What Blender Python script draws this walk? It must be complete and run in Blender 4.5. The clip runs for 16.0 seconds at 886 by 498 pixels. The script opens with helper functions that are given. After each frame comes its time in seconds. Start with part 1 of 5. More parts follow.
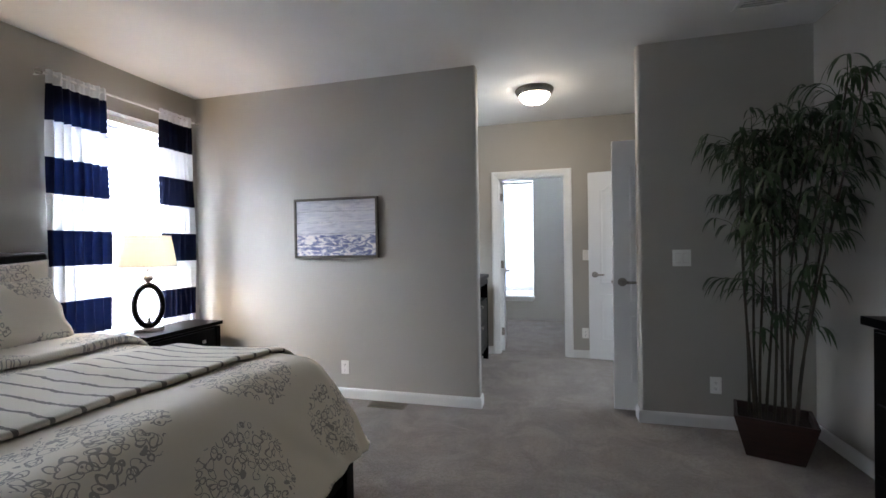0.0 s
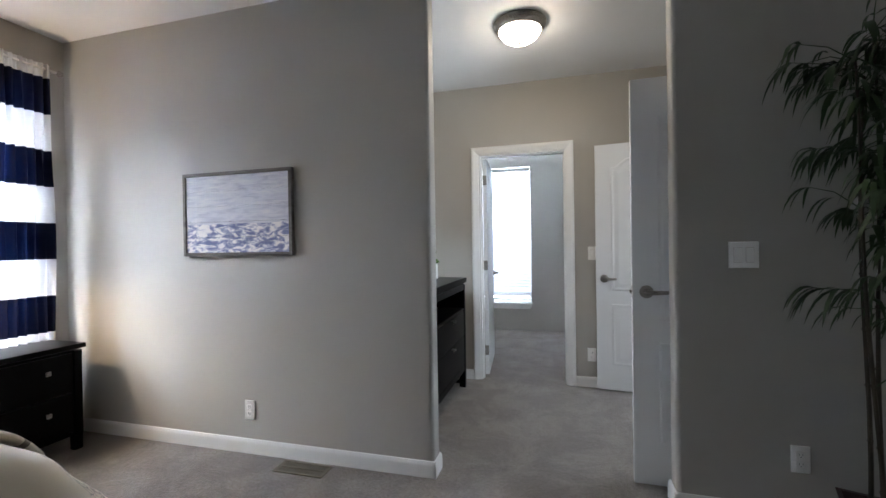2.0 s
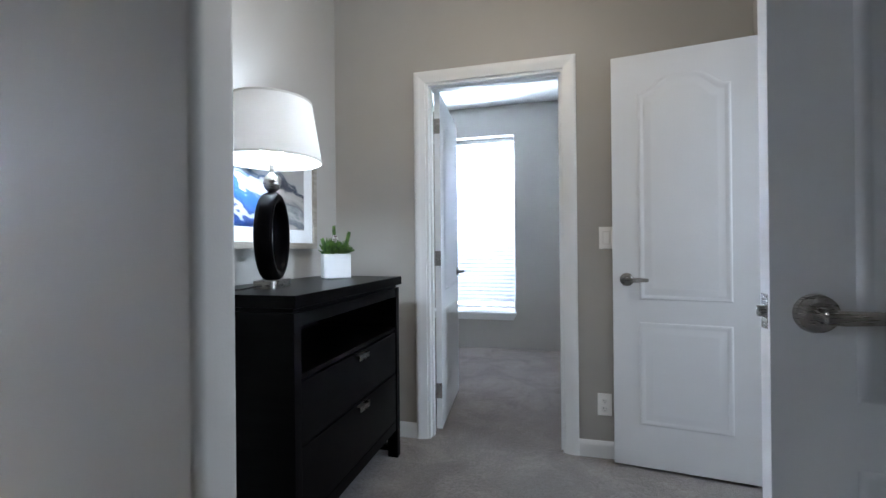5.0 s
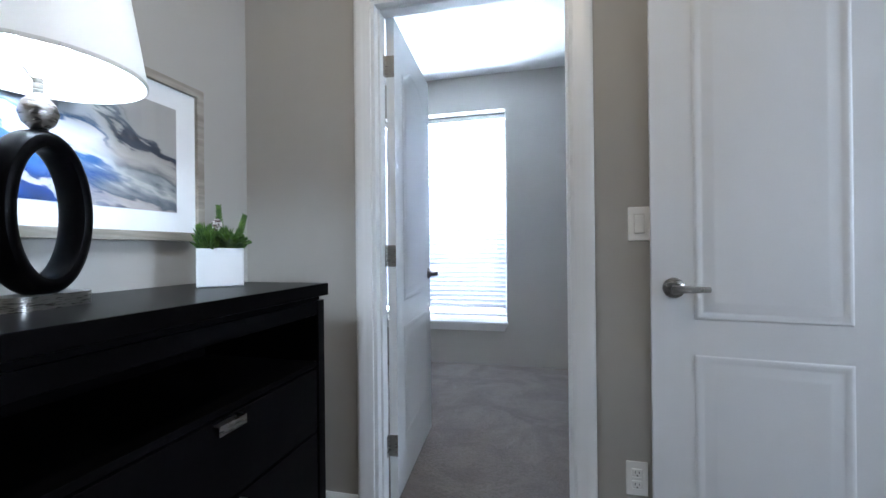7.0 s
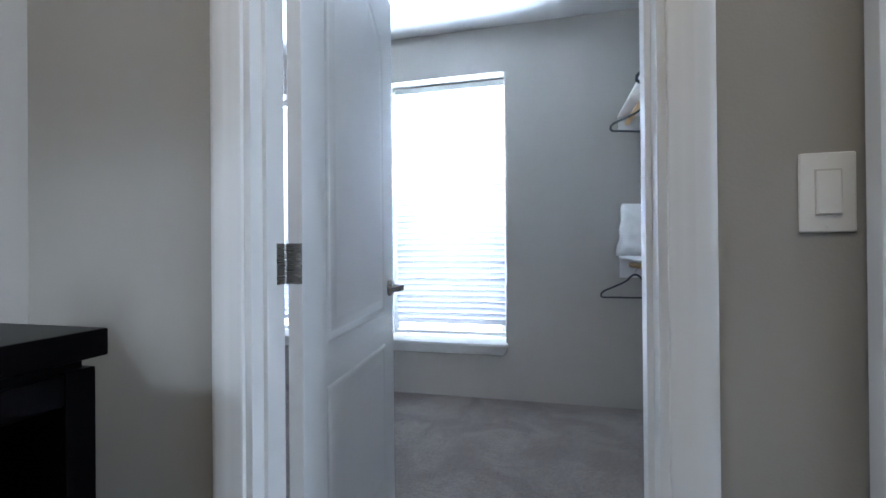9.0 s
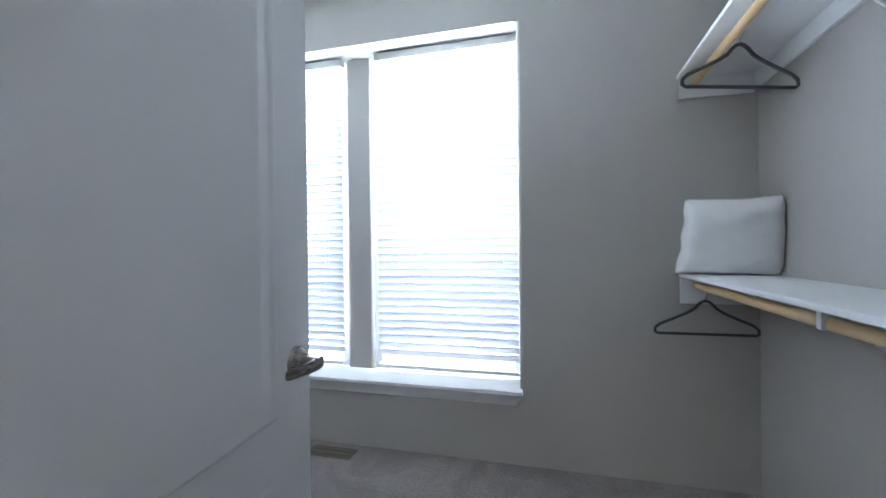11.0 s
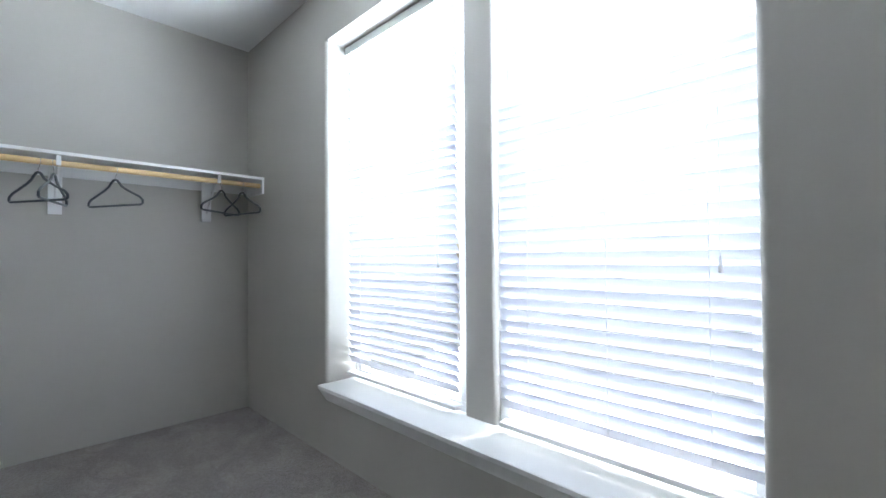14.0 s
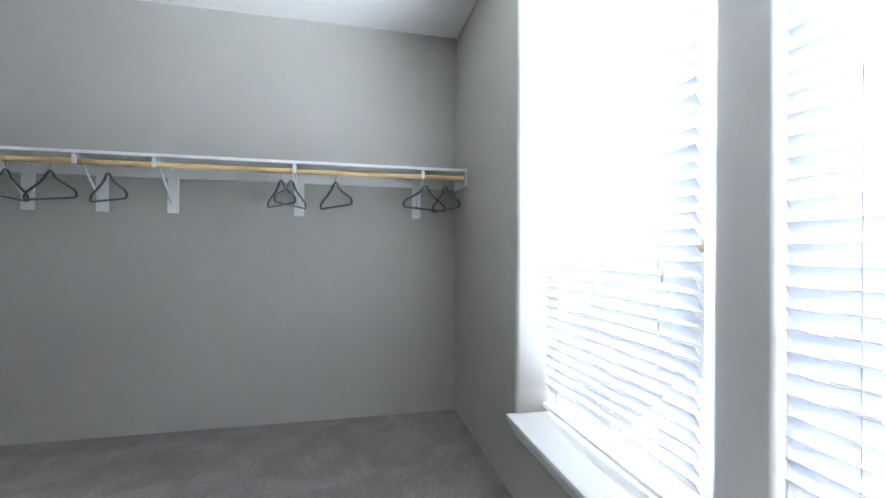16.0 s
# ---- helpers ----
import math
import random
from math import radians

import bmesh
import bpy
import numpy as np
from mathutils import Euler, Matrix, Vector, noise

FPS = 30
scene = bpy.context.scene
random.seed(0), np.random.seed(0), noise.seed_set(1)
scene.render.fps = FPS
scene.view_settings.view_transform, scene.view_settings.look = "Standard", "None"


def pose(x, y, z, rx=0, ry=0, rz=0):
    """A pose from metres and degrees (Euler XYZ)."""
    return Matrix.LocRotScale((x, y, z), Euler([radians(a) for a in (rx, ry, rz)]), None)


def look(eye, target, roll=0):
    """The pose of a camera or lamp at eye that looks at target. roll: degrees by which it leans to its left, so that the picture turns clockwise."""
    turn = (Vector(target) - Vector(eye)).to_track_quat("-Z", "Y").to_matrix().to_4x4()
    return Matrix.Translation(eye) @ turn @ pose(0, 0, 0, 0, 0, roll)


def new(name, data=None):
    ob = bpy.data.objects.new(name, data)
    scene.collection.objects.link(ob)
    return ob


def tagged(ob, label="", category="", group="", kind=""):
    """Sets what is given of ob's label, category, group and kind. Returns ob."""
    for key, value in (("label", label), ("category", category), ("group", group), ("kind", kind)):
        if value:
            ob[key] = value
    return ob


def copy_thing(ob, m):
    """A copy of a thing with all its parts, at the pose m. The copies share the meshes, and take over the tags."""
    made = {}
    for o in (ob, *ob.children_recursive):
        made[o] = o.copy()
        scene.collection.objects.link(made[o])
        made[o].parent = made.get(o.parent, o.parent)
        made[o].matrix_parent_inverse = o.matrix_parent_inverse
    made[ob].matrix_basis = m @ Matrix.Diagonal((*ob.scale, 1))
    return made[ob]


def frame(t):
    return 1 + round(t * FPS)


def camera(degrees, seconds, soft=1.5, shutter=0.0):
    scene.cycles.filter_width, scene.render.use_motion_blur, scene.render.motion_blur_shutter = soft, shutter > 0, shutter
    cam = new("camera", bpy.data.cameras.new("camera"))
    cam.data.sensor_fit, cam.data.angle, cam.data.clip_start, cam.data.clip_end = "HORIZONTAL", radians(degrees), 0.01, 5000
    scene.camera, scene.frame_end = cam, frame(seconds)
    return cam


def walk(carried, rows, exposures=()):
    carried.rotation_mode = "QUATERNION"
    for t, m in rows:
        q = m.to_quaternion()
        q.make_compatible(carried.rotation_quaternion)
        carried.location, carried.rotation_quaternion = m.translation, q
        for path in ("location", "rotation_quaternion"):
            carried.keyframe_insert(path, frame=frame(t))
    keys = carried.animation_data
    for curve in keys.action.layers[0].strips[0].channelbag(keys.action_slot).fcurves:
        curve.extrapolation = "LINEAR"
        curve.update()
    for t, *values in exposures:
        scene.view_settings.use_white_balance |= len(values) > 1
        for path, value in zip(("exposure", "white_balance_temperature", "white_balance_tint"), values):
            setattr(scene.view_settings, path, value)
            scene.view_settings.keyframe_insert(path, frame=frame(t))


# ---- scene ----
cam = camera(93.0, 16.0)
PATH = [
    (0, (0.3, 0.369, 1.272), (-0.198, 2.306, 1.255), -0.9),
    (0.5, (0.278, 0.62, 1.271), (-0.214, 2.559, 1.251), -0.8),
    (1, (0.316, 0.922, 1.245), (-0.19, 2.857, 1.231), -0.9),
    (1.5, (0.376, 1.205, 1.235), (-0.151, 3.134, 1.224), -0.9),
    (2, (0.399, 1.478, 1.216), (-0.133, 3.406, 1.205), -0.9),
    (2.5, (0.421, 1.715, 1.194), (-0.116, 3.642, 1.186), -0.8),
    (3, (0.448, 2.002, 1.16), (-0.091, 3.928, 1.15), -0.8),
    (3.2, (0.46, 2.125, 1.164), (-0.086, 4.049, 1.14), -0.9),
    (5.5, (0.376, 3.131, 1.068), (-0.111, 5.071, 1.076), -0.6),
    (6, (0.369, 3.324, 1.064), (-0.115, 5.265, 1.071), -0.7),
    (6.5, (0.367, 3.501, 1.065), (-0.113, 5.443, 1.069), -0.7),
    (7, (0.364, 3.718, 1.059), (-0.111, 5.661, 1.062), -0.6),
    (7.5, (0.353, 3.907, 1.056), (-0.124, 5.85, 1.064), -0.6),
    (8, (0.312, 4.12, 1.06), (-0.155, 6.065, 1.068), -0.5),
    (8.5, (0.281, 4.324, 1.064), (-0.183, 6.269, 1.071), -0.5),
    (9, (0.275, 4.547, 1.061), (-0.189, 6.493, 1.069), -0.5),
    (9.2, (0.273, 4.636, 1.061), (-0.189, 6.582, 1.064), -0.4),
    (11.3, (0.215, 5.433, 1.156), (-0.356, 7.349, 1.149), -0.8),
    (11.5, (0.228, 5.507, 1.156), (-0.39, 7.409, 1.155), -0.8),
    (12, (0.242, 5.667, 1.16), (-0.505, 7.522, 1.17), -0.8),
    (12.5, (0.246, 5.835, 1.162), (-0.656, 7.619, 1.183), -0.8),
    (13, (0.25, 6.011, 1.148), (-0.832, 7.693, 1.179), -0.7),
    (13.5, (0.226, 6.163, 1.13), (-1.018, 7.728, 1.164), -0.5),
    (14, (0.173, 6.326, 1.105), (-1.226, 7.755, 1.141), -0.4),
    (14.5, (0.126, 6.494, 1.095), (-1.436, 7.743, 1.132), -0.3),
    (15, (0.082, 6.662, 1.108), (-1.652, 7.657, 1.14), -0.2),
    (15.5, (-0.002, 6.788, 1.114), (-1.879, 7.478, 1.139), 0.1),
    (16, (-0.154, 6.801, 1.145), (-2.105, 7.243, 1.149), 0.4),
]
EXPOSURES = [
    (0.0, 0.80, 6120, 11), (3.2, 0.72, 6080, 10), (5.5, 0.76, 5720, 10), (7.5, 0.70, 5660, 10), (9.2, 0.58, 5660, 10), (11.3, 0.46, 6000, 10), (13.0, 0.40, 6300, 10), (15.0, 0.54, 6400, 10), (16.0, 0.70, 6400, 10),
]
walk(cam, [(t, look(eye, target, roll)) for t, eye, target, roll in PATH], EXPOSURES)
# strengths of the lights
SKY_CLOSET, SKY_BED, SKY_BATH = 250.0, 690.0, 35.0
SKY_LOW, FILL_BACK = 240.0, 9.0
BEDSIDE, CONSOLE, HALL = 28.0, 16.5, 30.0

# ---- light of the place: sky, sun, exposure ----
world = bpy.data.worlds.new("sky")
scene.world = world
world.use_nodes = True
wn = world.node_tree.nodes
sky = wn.new("ShaderNodeTexSky")
sky.sky_type = "NISHITA"
sky.sun_disc = False
sky.sun_elevation = radians(48)
sky.sun_rotation = radians(20)
sky.air_density, sky.dust_density = 1.0, 2.0
world.node_tree.links.new(sky.outputs[0], wn["Background"].inputs[0])
wn["Background"].inputs[1].default_value = 0.15


def lamp(name, kind, m, watts, colour, **more):
    data = bpy.data.lights.new(name, kind)
    data.energy, data.color = watts, colour
    for key, value in more.items():
        if key == "radius":
            data.shadow_soft_size = value
        if key == "size":
            data.shape, data.size, data.size_y = "RECTANGLE", value[0], value[1]
        if key == "angle":
            data.angle = radians(value)
    ob = new(name, data)
    ob.matrix_world = m
    return ob


lamp("sun", "SUN", look((3, 8, 9), (0, 0, 0)), 3.0, (1.0, 0.95, 0.88), angle=0.6)
# daylight of the open sky in the two window openings
lamp("daylight", "AREA", look((-0.95, 7.98, 1.90), (-0.95, 6.0, 2.0)), SKY_CLOSET, (0.785, 0.903, 1.0), size=(2.4, 1.4))
# daylight thrown up from the pale ground outside
lamp("daylight", "AREA", look((-0.95, 8.60, 0.0), (-0.95, 7.3, 1.9)), SKY_LOW, (0.785, 0.903, 1.0), size=(3.2, 1.1))
lamp("daylight", "AREA", look((-3.45, 2.9, 1.85), (-1.5, 2.9, 1.6)), SKY_BED, (0.86, 0.93, 1.0), size=(1.6, 1.7))
# fill lamp at an assumed window out of view, added to brighten the bedroom
lamp("daylight", "AREA", look((-3.30, 0.03, 1.65), (-1.5, 0.03, 1.5)), FILL_BACK, (0.88, 0.94, 1.0), size=(0.98, 1.5))
# lamp at an assumed bathroom window out of view, for the bluish light there
lamp("daylight", "AREA", look((3.75, 4.5, 1.75), (2.5, 4.5, 1.5)), SKY_BATH, (0.78, 0.89, 1.0), size=(1.2, 1.2))


# ---- materials ----
def rgb(c):
    return (*c, 1.0)


class Mat:
    """A node material with a Principled shader and short helpers."""

    def __init__(self, name, colour, rough=0.6, metal=0.0, sheen=0.0, spec=0.5):
        self.m = bpy.data.materials.new(name)
        self.m.use_nodes = True
        self.t = self.m.node_tree
        self.p = self.t.nodes["Principled BSDF"]
        self.p.inputs["Base Color"].default_value = rgb(colour)
        self.p.inputs["Roughness"].default_value = rough
        self.p.inputs["Metallic"].default_value = metal
        self.p.inputs["Specular IOR Level"].default_value = spec
        if sheen:
            self.p.inputs["Sheen Weight"].default_value = sheen
        self._co = None

    def node(self, kind, **inputs):
        n = self.t.nodes.new(kind)
        for key, value in inputs.items():
            n.inputs[key.replace("_", " ")].default_value = value
        return n

    def link(self, a, b):
        self.t.links.new(a, b)

    def co(self):
        if not self._co:
            self._co = self.t.nodes.new("ShaderNodeTexCoord").outputs["Object"]
        return self._co

    def mapped(self, scale=(1, 1, 1), turn=(0, 0, 0), move=(0, 0, 0)):
        n = self.t.nodes.new("ShaderNodeMapping")
        n.inputs["Scale"].default_value = scale
        n.inputs["Rotation"].default_value = [radians(a) for a in turn]
        n.inputs["Location"].default_value = move
        self.link(self.co(), n.inputs["Vector"])
        return n.outputs[0]

    def noise(self, scale, detail=4.0, rough=0.55, vec=None, distort=0.0):
        n = self.node("ShaderNodeTexNoise", Scale=scale, Detail=detail, Roughness=rough, Distortion=distort)
        self.link(vec or self.co(), n.inputs["Vector"])
        return n.outputs["Fac"]

    def ramp(self, fac, stops, hard=False):
        n = self.t.nodes.new("ShaderNodeValToRGB")
        e = n.color_ramp.elements
        while len(e) < len(stops):
            e.new(0.5)
        for el, (at, c) in zip(e, stops):
            el.position = at
            el.color = rgb(c) if isinstance(c, tuple) else (c, c, c, 1)
        if hard:
            n.color_ramp.interpolation = "CONSTANT"
        self.link(fac, n.inputs[0])
        return n.outputs[0]

    def mix(self, fac, a, b, mode="MIX"):
        n = self.t.nodes.new("ShaderNodeMix")
        n.data_type, n.blend_type = "RGBA", mode
        for sock, value in ((n.inputs[0], fac), (n.inputs[6], a), (n.inputs[7], b)):
            if isinstance(value, (int, float)):
                sock.default_value = value
            elif isinstance(value, tuple):
                sock.default_value = rgb(value)
            else:
                self.link(value, sock)
        return n.outputs[2]

    def math(self, op, a, b=0.0):
        n = self.t.nodes.new("ShaderNodeMath")
        n.operation = op
        for sock, value in zip(n.inputs, (a, b)):
            if isinstance(value, (int, float)):
                sock.default_value = value
            else:
                self.link(value, sock)
        return n.outputs[0]

    def axis(self, which):
        n = self.t.nodes.new("ShaderNodeSeparateXYZ")
        self.link(self.co(), n.inputs[0])
        return n.outputs[which]

    def colour(self, sock):
        self.link(sock, self.p.inputs["Base Color"])
        return self

    def rough(self, sock):
        self.link(sock, self.p.inputs["Roughness"])
        return self

    def bump(self, sock, strength=0.2, dist=0.002):
        n = self.node("ShaderNodeBump", Strength=strength, Distance=dist)
        self.link(sock, n.inputs["Height"])
        self.link(n.outputs[0], self.p.inputs["Normal"])
        return self

    def translucent(self, amount, colour=None):
        """Mixes in light that comes through from the other side."""
        tr = self.node("ShaderNodeBsdfTranslucent")
        mixer = self.node("ShaderNodeMixShader", Fac=amount)
        src = self.p.inputs["Base Color"]
        if colour:
            tr.inputs["Color"].default_value = rgb(colour)
        elif src.is_linked:
            self.link(src.links[0].from_socket, tr.inputs["Color"])
        else:
            tr.inputs["Color"].default_value = src.default_value
        out = self.t.nodes["Material Output"]
        self.link(self.p.outputs[0], mixer.inputs[1])
        self.link(tr.outputs[0], mixer.inputs[2])
        self.link(mixer.outputs[0], out.inputs["Surface"])
        return self


    def sheer(self, amount, tint):
        """Lets part of the view straight through an open weave, in the thread's tint."""
        out = self.t.nodes["Material Output"]
        mixer = self.node("ShaderNodeMixShader", Fac=amount)
        self.link(out.inputs["Surface"].links[0].from_socket, mixer.inputs[1])
        clear = self.node("ShaderNodeBsdfTransparent")
        self.link(tint, clear.inputs["Color"])
        self.link(clear.outputs[0], mixer.inputs[2])
        self.link(mixer.outputs[0], out.inputs["Surface"])
        return self


def paint(name, colour, rough=0.6, peel=0.12, scale=220.0):
    m = Mat(name, colour, rough)
    dark = tuple(c * 0.94 for c in colour)
    m.colour(m.mix(m.ramp(m.noise(1.3, 3), [(0.35, 0.0), (0.7, 1.0)]), colour, dark))
    m.bump(m.noise(scale, 2, 0.5), peel, 0.002)
    return m


def wood(name, dark, light, rough=0.35, grain=(3.0, 60.0, 60.0), relief=0.08):
    m = Mat(name, dark, rough)
    g = m.noise(1.0, 6, 0.6, m.mapped(grain), 0.6)
    m.colour(m.ramp(g, [(0.3, dark), (0.75, light)]))
    if relief > 0.05:
        m.rough(m.ramp(m.noise(6, 3), [(0.3, rough * 0.85), (0.7, rough * 1.2)]))
    m.bump(g, relief, 0.001)
    return m


WALL = paint("greige_wall_paint", (0.43, 0.41, 0.375), 0.62, 0.16, 190)
CEIL = paint("ceiling_paint", (0.84, 0.835, 0.83), 0.8, 0.35, 90)
TRIM = paint("white_trim_paint", (0.80, 0.80, 0.79), 0.35, 0.03, 120)
DOORP = paint("white_door_paint", (0.78, 0.785, 0.79), 0.38, 0.05, 160)
SHELFW = paint("white_shelf_paint", (0.80, 0.80, 0.80), 0.4, 0.04, 120)
ESPRESSO = wood("espresso_wood", (0.0013, 0.0012, 0.0015), (0.0034, 0.0029, 0.0032), 0.28, relief=0.015)
ESPRESSO.p.inputs["Specular IOR Level"].default_value = 0.045
PINE = wood("pine_dowel", (0.55, 0.36, 0.17), (0.70, 0.50, 0.27), 0.5, (2.0, 2.0, 30.0))
DRIFT = wood("driftwood_frame", (0.24, 0.21, 0.17), (0.44, 0.40, 0.34), 0.6, (30.0, 4.0, 40.0))
GREYWOOD = wood("weathered_frame", (0.075, 0.065, 0.055), (0.17, 0.15, 0.13), 0.6, (4.0, 30.0, 40.0))
NICKEL = Mat("brushed_nickel", (0.33, 0.31, 0.285), 0.28, 1.0)
NICKEL.rough(NICKEL.ramp(NICKEL.noise(1, 3, 0.5, NICKEL.mapped((30, 30, 400))), [(0.3, 0.22), (0.7, 0.38)]))
BRONZE = Mat("dark_metal", (0.05, 0.045, 0.04), 0.4, 0.8)
PLATE = Mat("white_plastic_plate", (0.90, 0.89, 0.86), 0.3)
# near-black for black parts, and for shade coloured into holes
GAP = Mat("black_and_slot_shade", (0.02, 0.02, 0.02), 0.7)
CHROME = Mat("steel_hook", (0.62, 0.62, 0.62), 0.2, 1.0)
VELVET = Mat("grey_flocked_velvet", (0.048, 0.055, 0.066), 0.9, 0, 0.4)
VELVET.bump(VELVET.noise(900, 2), 0.2, 0.001)
POTW = Mat("white_ceramic", (0.82, 0.82, 0.82), 0.25)
SOIL = Mat("soil", (0.03, 0.022, 0.016), 0.95)
SOIL.bump(SOIL.noise(120, 4), 0.8, 0.006)
LEAF = Mat("succulent_leaf", (0.10, 0.22, 0.05), 0.5)
LEAF.colour(LEAF.ramp(LEAF.noise(42, 3), [(0.3, (0.012, 0.055, 0.008)), (0.7, (0.13, 0.23, 0.035))]))
LEAF.translucent(0.2)
CONE = Mat("frosted_pine_cone", (0.25, 0.18, 0.15), 0.8)
CONE.colour(CONE.ramp(CONE.noise(140, 2), [(0.42, (0.10, 0.05, 0.05)), (0.6, (0.75, 0.72, 0.72))]))
BAMBOO = Mat("bamboo_leaf", (0.03, 0.06, 0.025), 0.55)
BAMBOO.colour(BAMBOO.ramp(BAMBOO.noise(7, 3), [(0.3, (0.016, 0.036, 0.013)), (0.75, (0.048, 0.085, 0.030))]))
CANE = Mat("dark_bamboo_cane", (0.03, 0.022, 0.014), 0.5)
CANE.colour(CANE.ramp(CANE.noise(9, 4), [(0.3, (0.018, 0.013, 0.009)), (0.7, (0.055, 0.04, 0.022))]))
CRATE = wood("dark_red_planter", (0.018, 0.007, 0.006), (0.04, 0.014, 0.012), 0.45)
LEATHER = Mat("dark_leather", (0.007, 0.006, 0.0055), 0.42, 0, 0, 0.2)
LEATHER.bump(LEATHER.noise(240, 3), 0.25, 0.001)
ROD = Mat("white_metal_rod", (0.75, 0.74, 0.72), 0.35)
VINYL = Mat("white_vinyl_frame", (0.82, 0.83, 0.84), 0.35)
VENTM = Mat("bronze_floor_vent", (0.16, 0.135, 0.10), 0.5, 0.3)
GRILLE = Mat("grey_grille", (0.25, 0.25, 0.25), 0.6)

CARPET = Mat("grey_carpet", (0.21, 0.195, 0.18), 0.95, 0, 0.25, 0.1)
_f = CARPET.noise(260, 3, 0.7)
_b = CARPET.noise(3.6, 5, 0.62, None, 0.9)
_m = CARPET.noise(62, 3, 0.65)
_c = CARPET.mix(CARPET.ramp(_f, [(0.34, 0.0), (0.68, 1.0)]), (0.145, 0.125, 0.112), (0.39, 0.341, 0.309))
_c = CARPET.mix(CARPET.ramp(_b, [(0.42, 0.0), (0.62, 1.0)]), _c, CARPET.mix(0.70, _c, (0.41, 0.357, 0.322)))
CARPET.colour(CARPET.mix(CARPET.ramp(_m, [(0.40, 0.0), (0.64, 0.48)]), _c, (0.135, 0.115, 0.103)))
CARPET.bump(CARPET.math("ADD", _f, CARPET.math("MULTIPLY", _m, 1.5)), 1.0, 0.012)

# white slats; the blue tint of their shaded faces is put into the colour
BLIND = Mat("white_blind_slat", (0.74, 0.75, 0.82), 0.45)
BLIND.translucent(0.105)
CORD = Mat("white_cord", (0.8, 0.8, 0.82), 0.7)
GLASS = Mat("window_glass", (1, 1, 1), 0.0)
GLASS.p.inputs["Transmission Weight"].default_value = 1.0
GLASS.p.inputs["IOR"].default_value = 1.1
PICGLASS = Mat("picture_glass", (1, 1, 1), 0.02)
PICGLASS.p.inputs["Transmission Weight"].default_value = 1.0
PICGLASS.p.inputs["IOR"].default_value = 1.3

SHADE = Mat("linen_lamp_shade", (0.90, 0.885, 0.86), 0.85)
SHADE.bump(SHADE.noise(1, 3, 0.6, SHADE.mapped((120, 120, 700))), 0.15, 0.001)
SHADE.translucent(0.33)
CREAM = Mat("cream_lamp_shade", (0.88, 0.85, 0.77), 0.85)
CREAM.bump(CREAM.noise(1, 3, 0.6, CREAM.mapped((120, 120, 700))), 0.15, 0.001)
CREAM.translucent(0.26)
FROST = Mat("frosted_glass_bowl", (0.95, 0.92, 0.86), 0.5)
FROST.p.inputs["Emission Color"].default_value = (1.0, 0.84, 0.63, 1)
FROST.p.inputs["Emission Strength"].default_value = HALL
BULB = Mat("lit_bulb", (1, 1, 1), 0.4)
BULB.p.inputs["Emission Color"].default_value = (1, 0.93, 0.82, 1)
BULB.p.inputs["Emission Strength"].default_value = 6.0
PILLOW = Mat("white_cotton", (0.85, 0.85, 0.84), 0.85, 0, 0.2)
PILLOW.bump(PILLOW.noise(16, 4, 0.6), 0.35, 0.01)
# piping colour, also painted in as shade round the switch rockers
SEAM = Mat("cream_piping_and_gap_shade", (0.70, 0.68, 0.64), 0.85)

GRASS = Mat("gravel_ground", (0.24, 0.24, 0.22), 0.9)
GRASS.colour(GRASS.ramp(GRASS.noise(0.6, 5), [(0.3, (0.28, 0.29, 0.27)), (0.7, (0.38, 0.37, 0.35))]))


def cloth_print():
    """Cream cotton with charcoal damask medallions of curling line work, in the cloth's own metres."""
    m = Mat("cream_damask_cotton", (0.72, 0.67, 0.58), 0.85, 0, 0.2)
    uv = m.t.nodes.new("ShaderNodeUVMap").outputs[0]
    # medallions lie on a half-drop grid
    sep = m.t.nodes.new("ShaderNodeSeparateXYZ")
    m.link(uv, sep.inputs[0])
    u, v = sep.outputs[0], sep.outputs[1]
    col = m.math("FLOOR", m.math("DIVIDE", u, 0.36))
    fu = m.math("SUBTRACT", m.math("FRACT", m.math("DIVIDE", u, 0.36)), 0.5)
    shift = m.math("MULTIPLY", m.math("FLOORED_MODULO", col, 2.0), 0.5)
    fv = m.math("SUBTRACT", m.math("FRACT", m.math("ADD", m.math("DIVIDE", v, 0.60), shift)), 0.5)
    wob = m.noise(11, 4, 0.65, uv)
    r = m.math("SQRT", m.math("ADD", m.math("POWER", m.math("MULTIPLY", fu, 1.06), 2.0), m.math("POWER", m.math("MULTIPLY", fv, 1.45), 2.0)))
    inside = m.math("LESS_THAN", m.math("ADD", r, m.math("MULTIPLY", wob, 0.34)), 0.665)
    # petals: thin curling outlines
    vec = m.t.nodes.new("ShaderNodeMix")
    vec.data_type = "RGBA"
    warp = m.node("ShaderNodeTexNoise", Scale=14.0, Detail=1.0)
    m.link(uv, warp.inputs["Vector"])
    vec.inputs[0].default_value = 0.055
    m.link(uv, vec.inputs[6])
    m.link(warp.outputs["Color"], vec.inputs[7])
    lines = None
    for scale in (25.0, 35.0):
        cell = m.node("ShaderNodeTexVoronoi", Scale=scale)
        m.link(vec.outputs[2], cell.inputs["Vector"])
        d = cell.outputs["Distance"]
        ring = m.math("LESS_THAN", m.math("ABSOLUTE", m.math("SUBTRACT", d, 0.42)), 0.047)
        lines = ring if lines is None else m.math("MAXIMUM", lines, ring)
    ink = m.math("MULTIPLY", m.math("MULTIPLY", lines, inside), 0.70)
    m.colour(m.mix(ink, (0.80, 0.745, 0.645), (0.15, 0.14, 0.14)))
    m.bump(m.noise(700, 2, 0.5, uv), 0.15, 0.001)
    return m


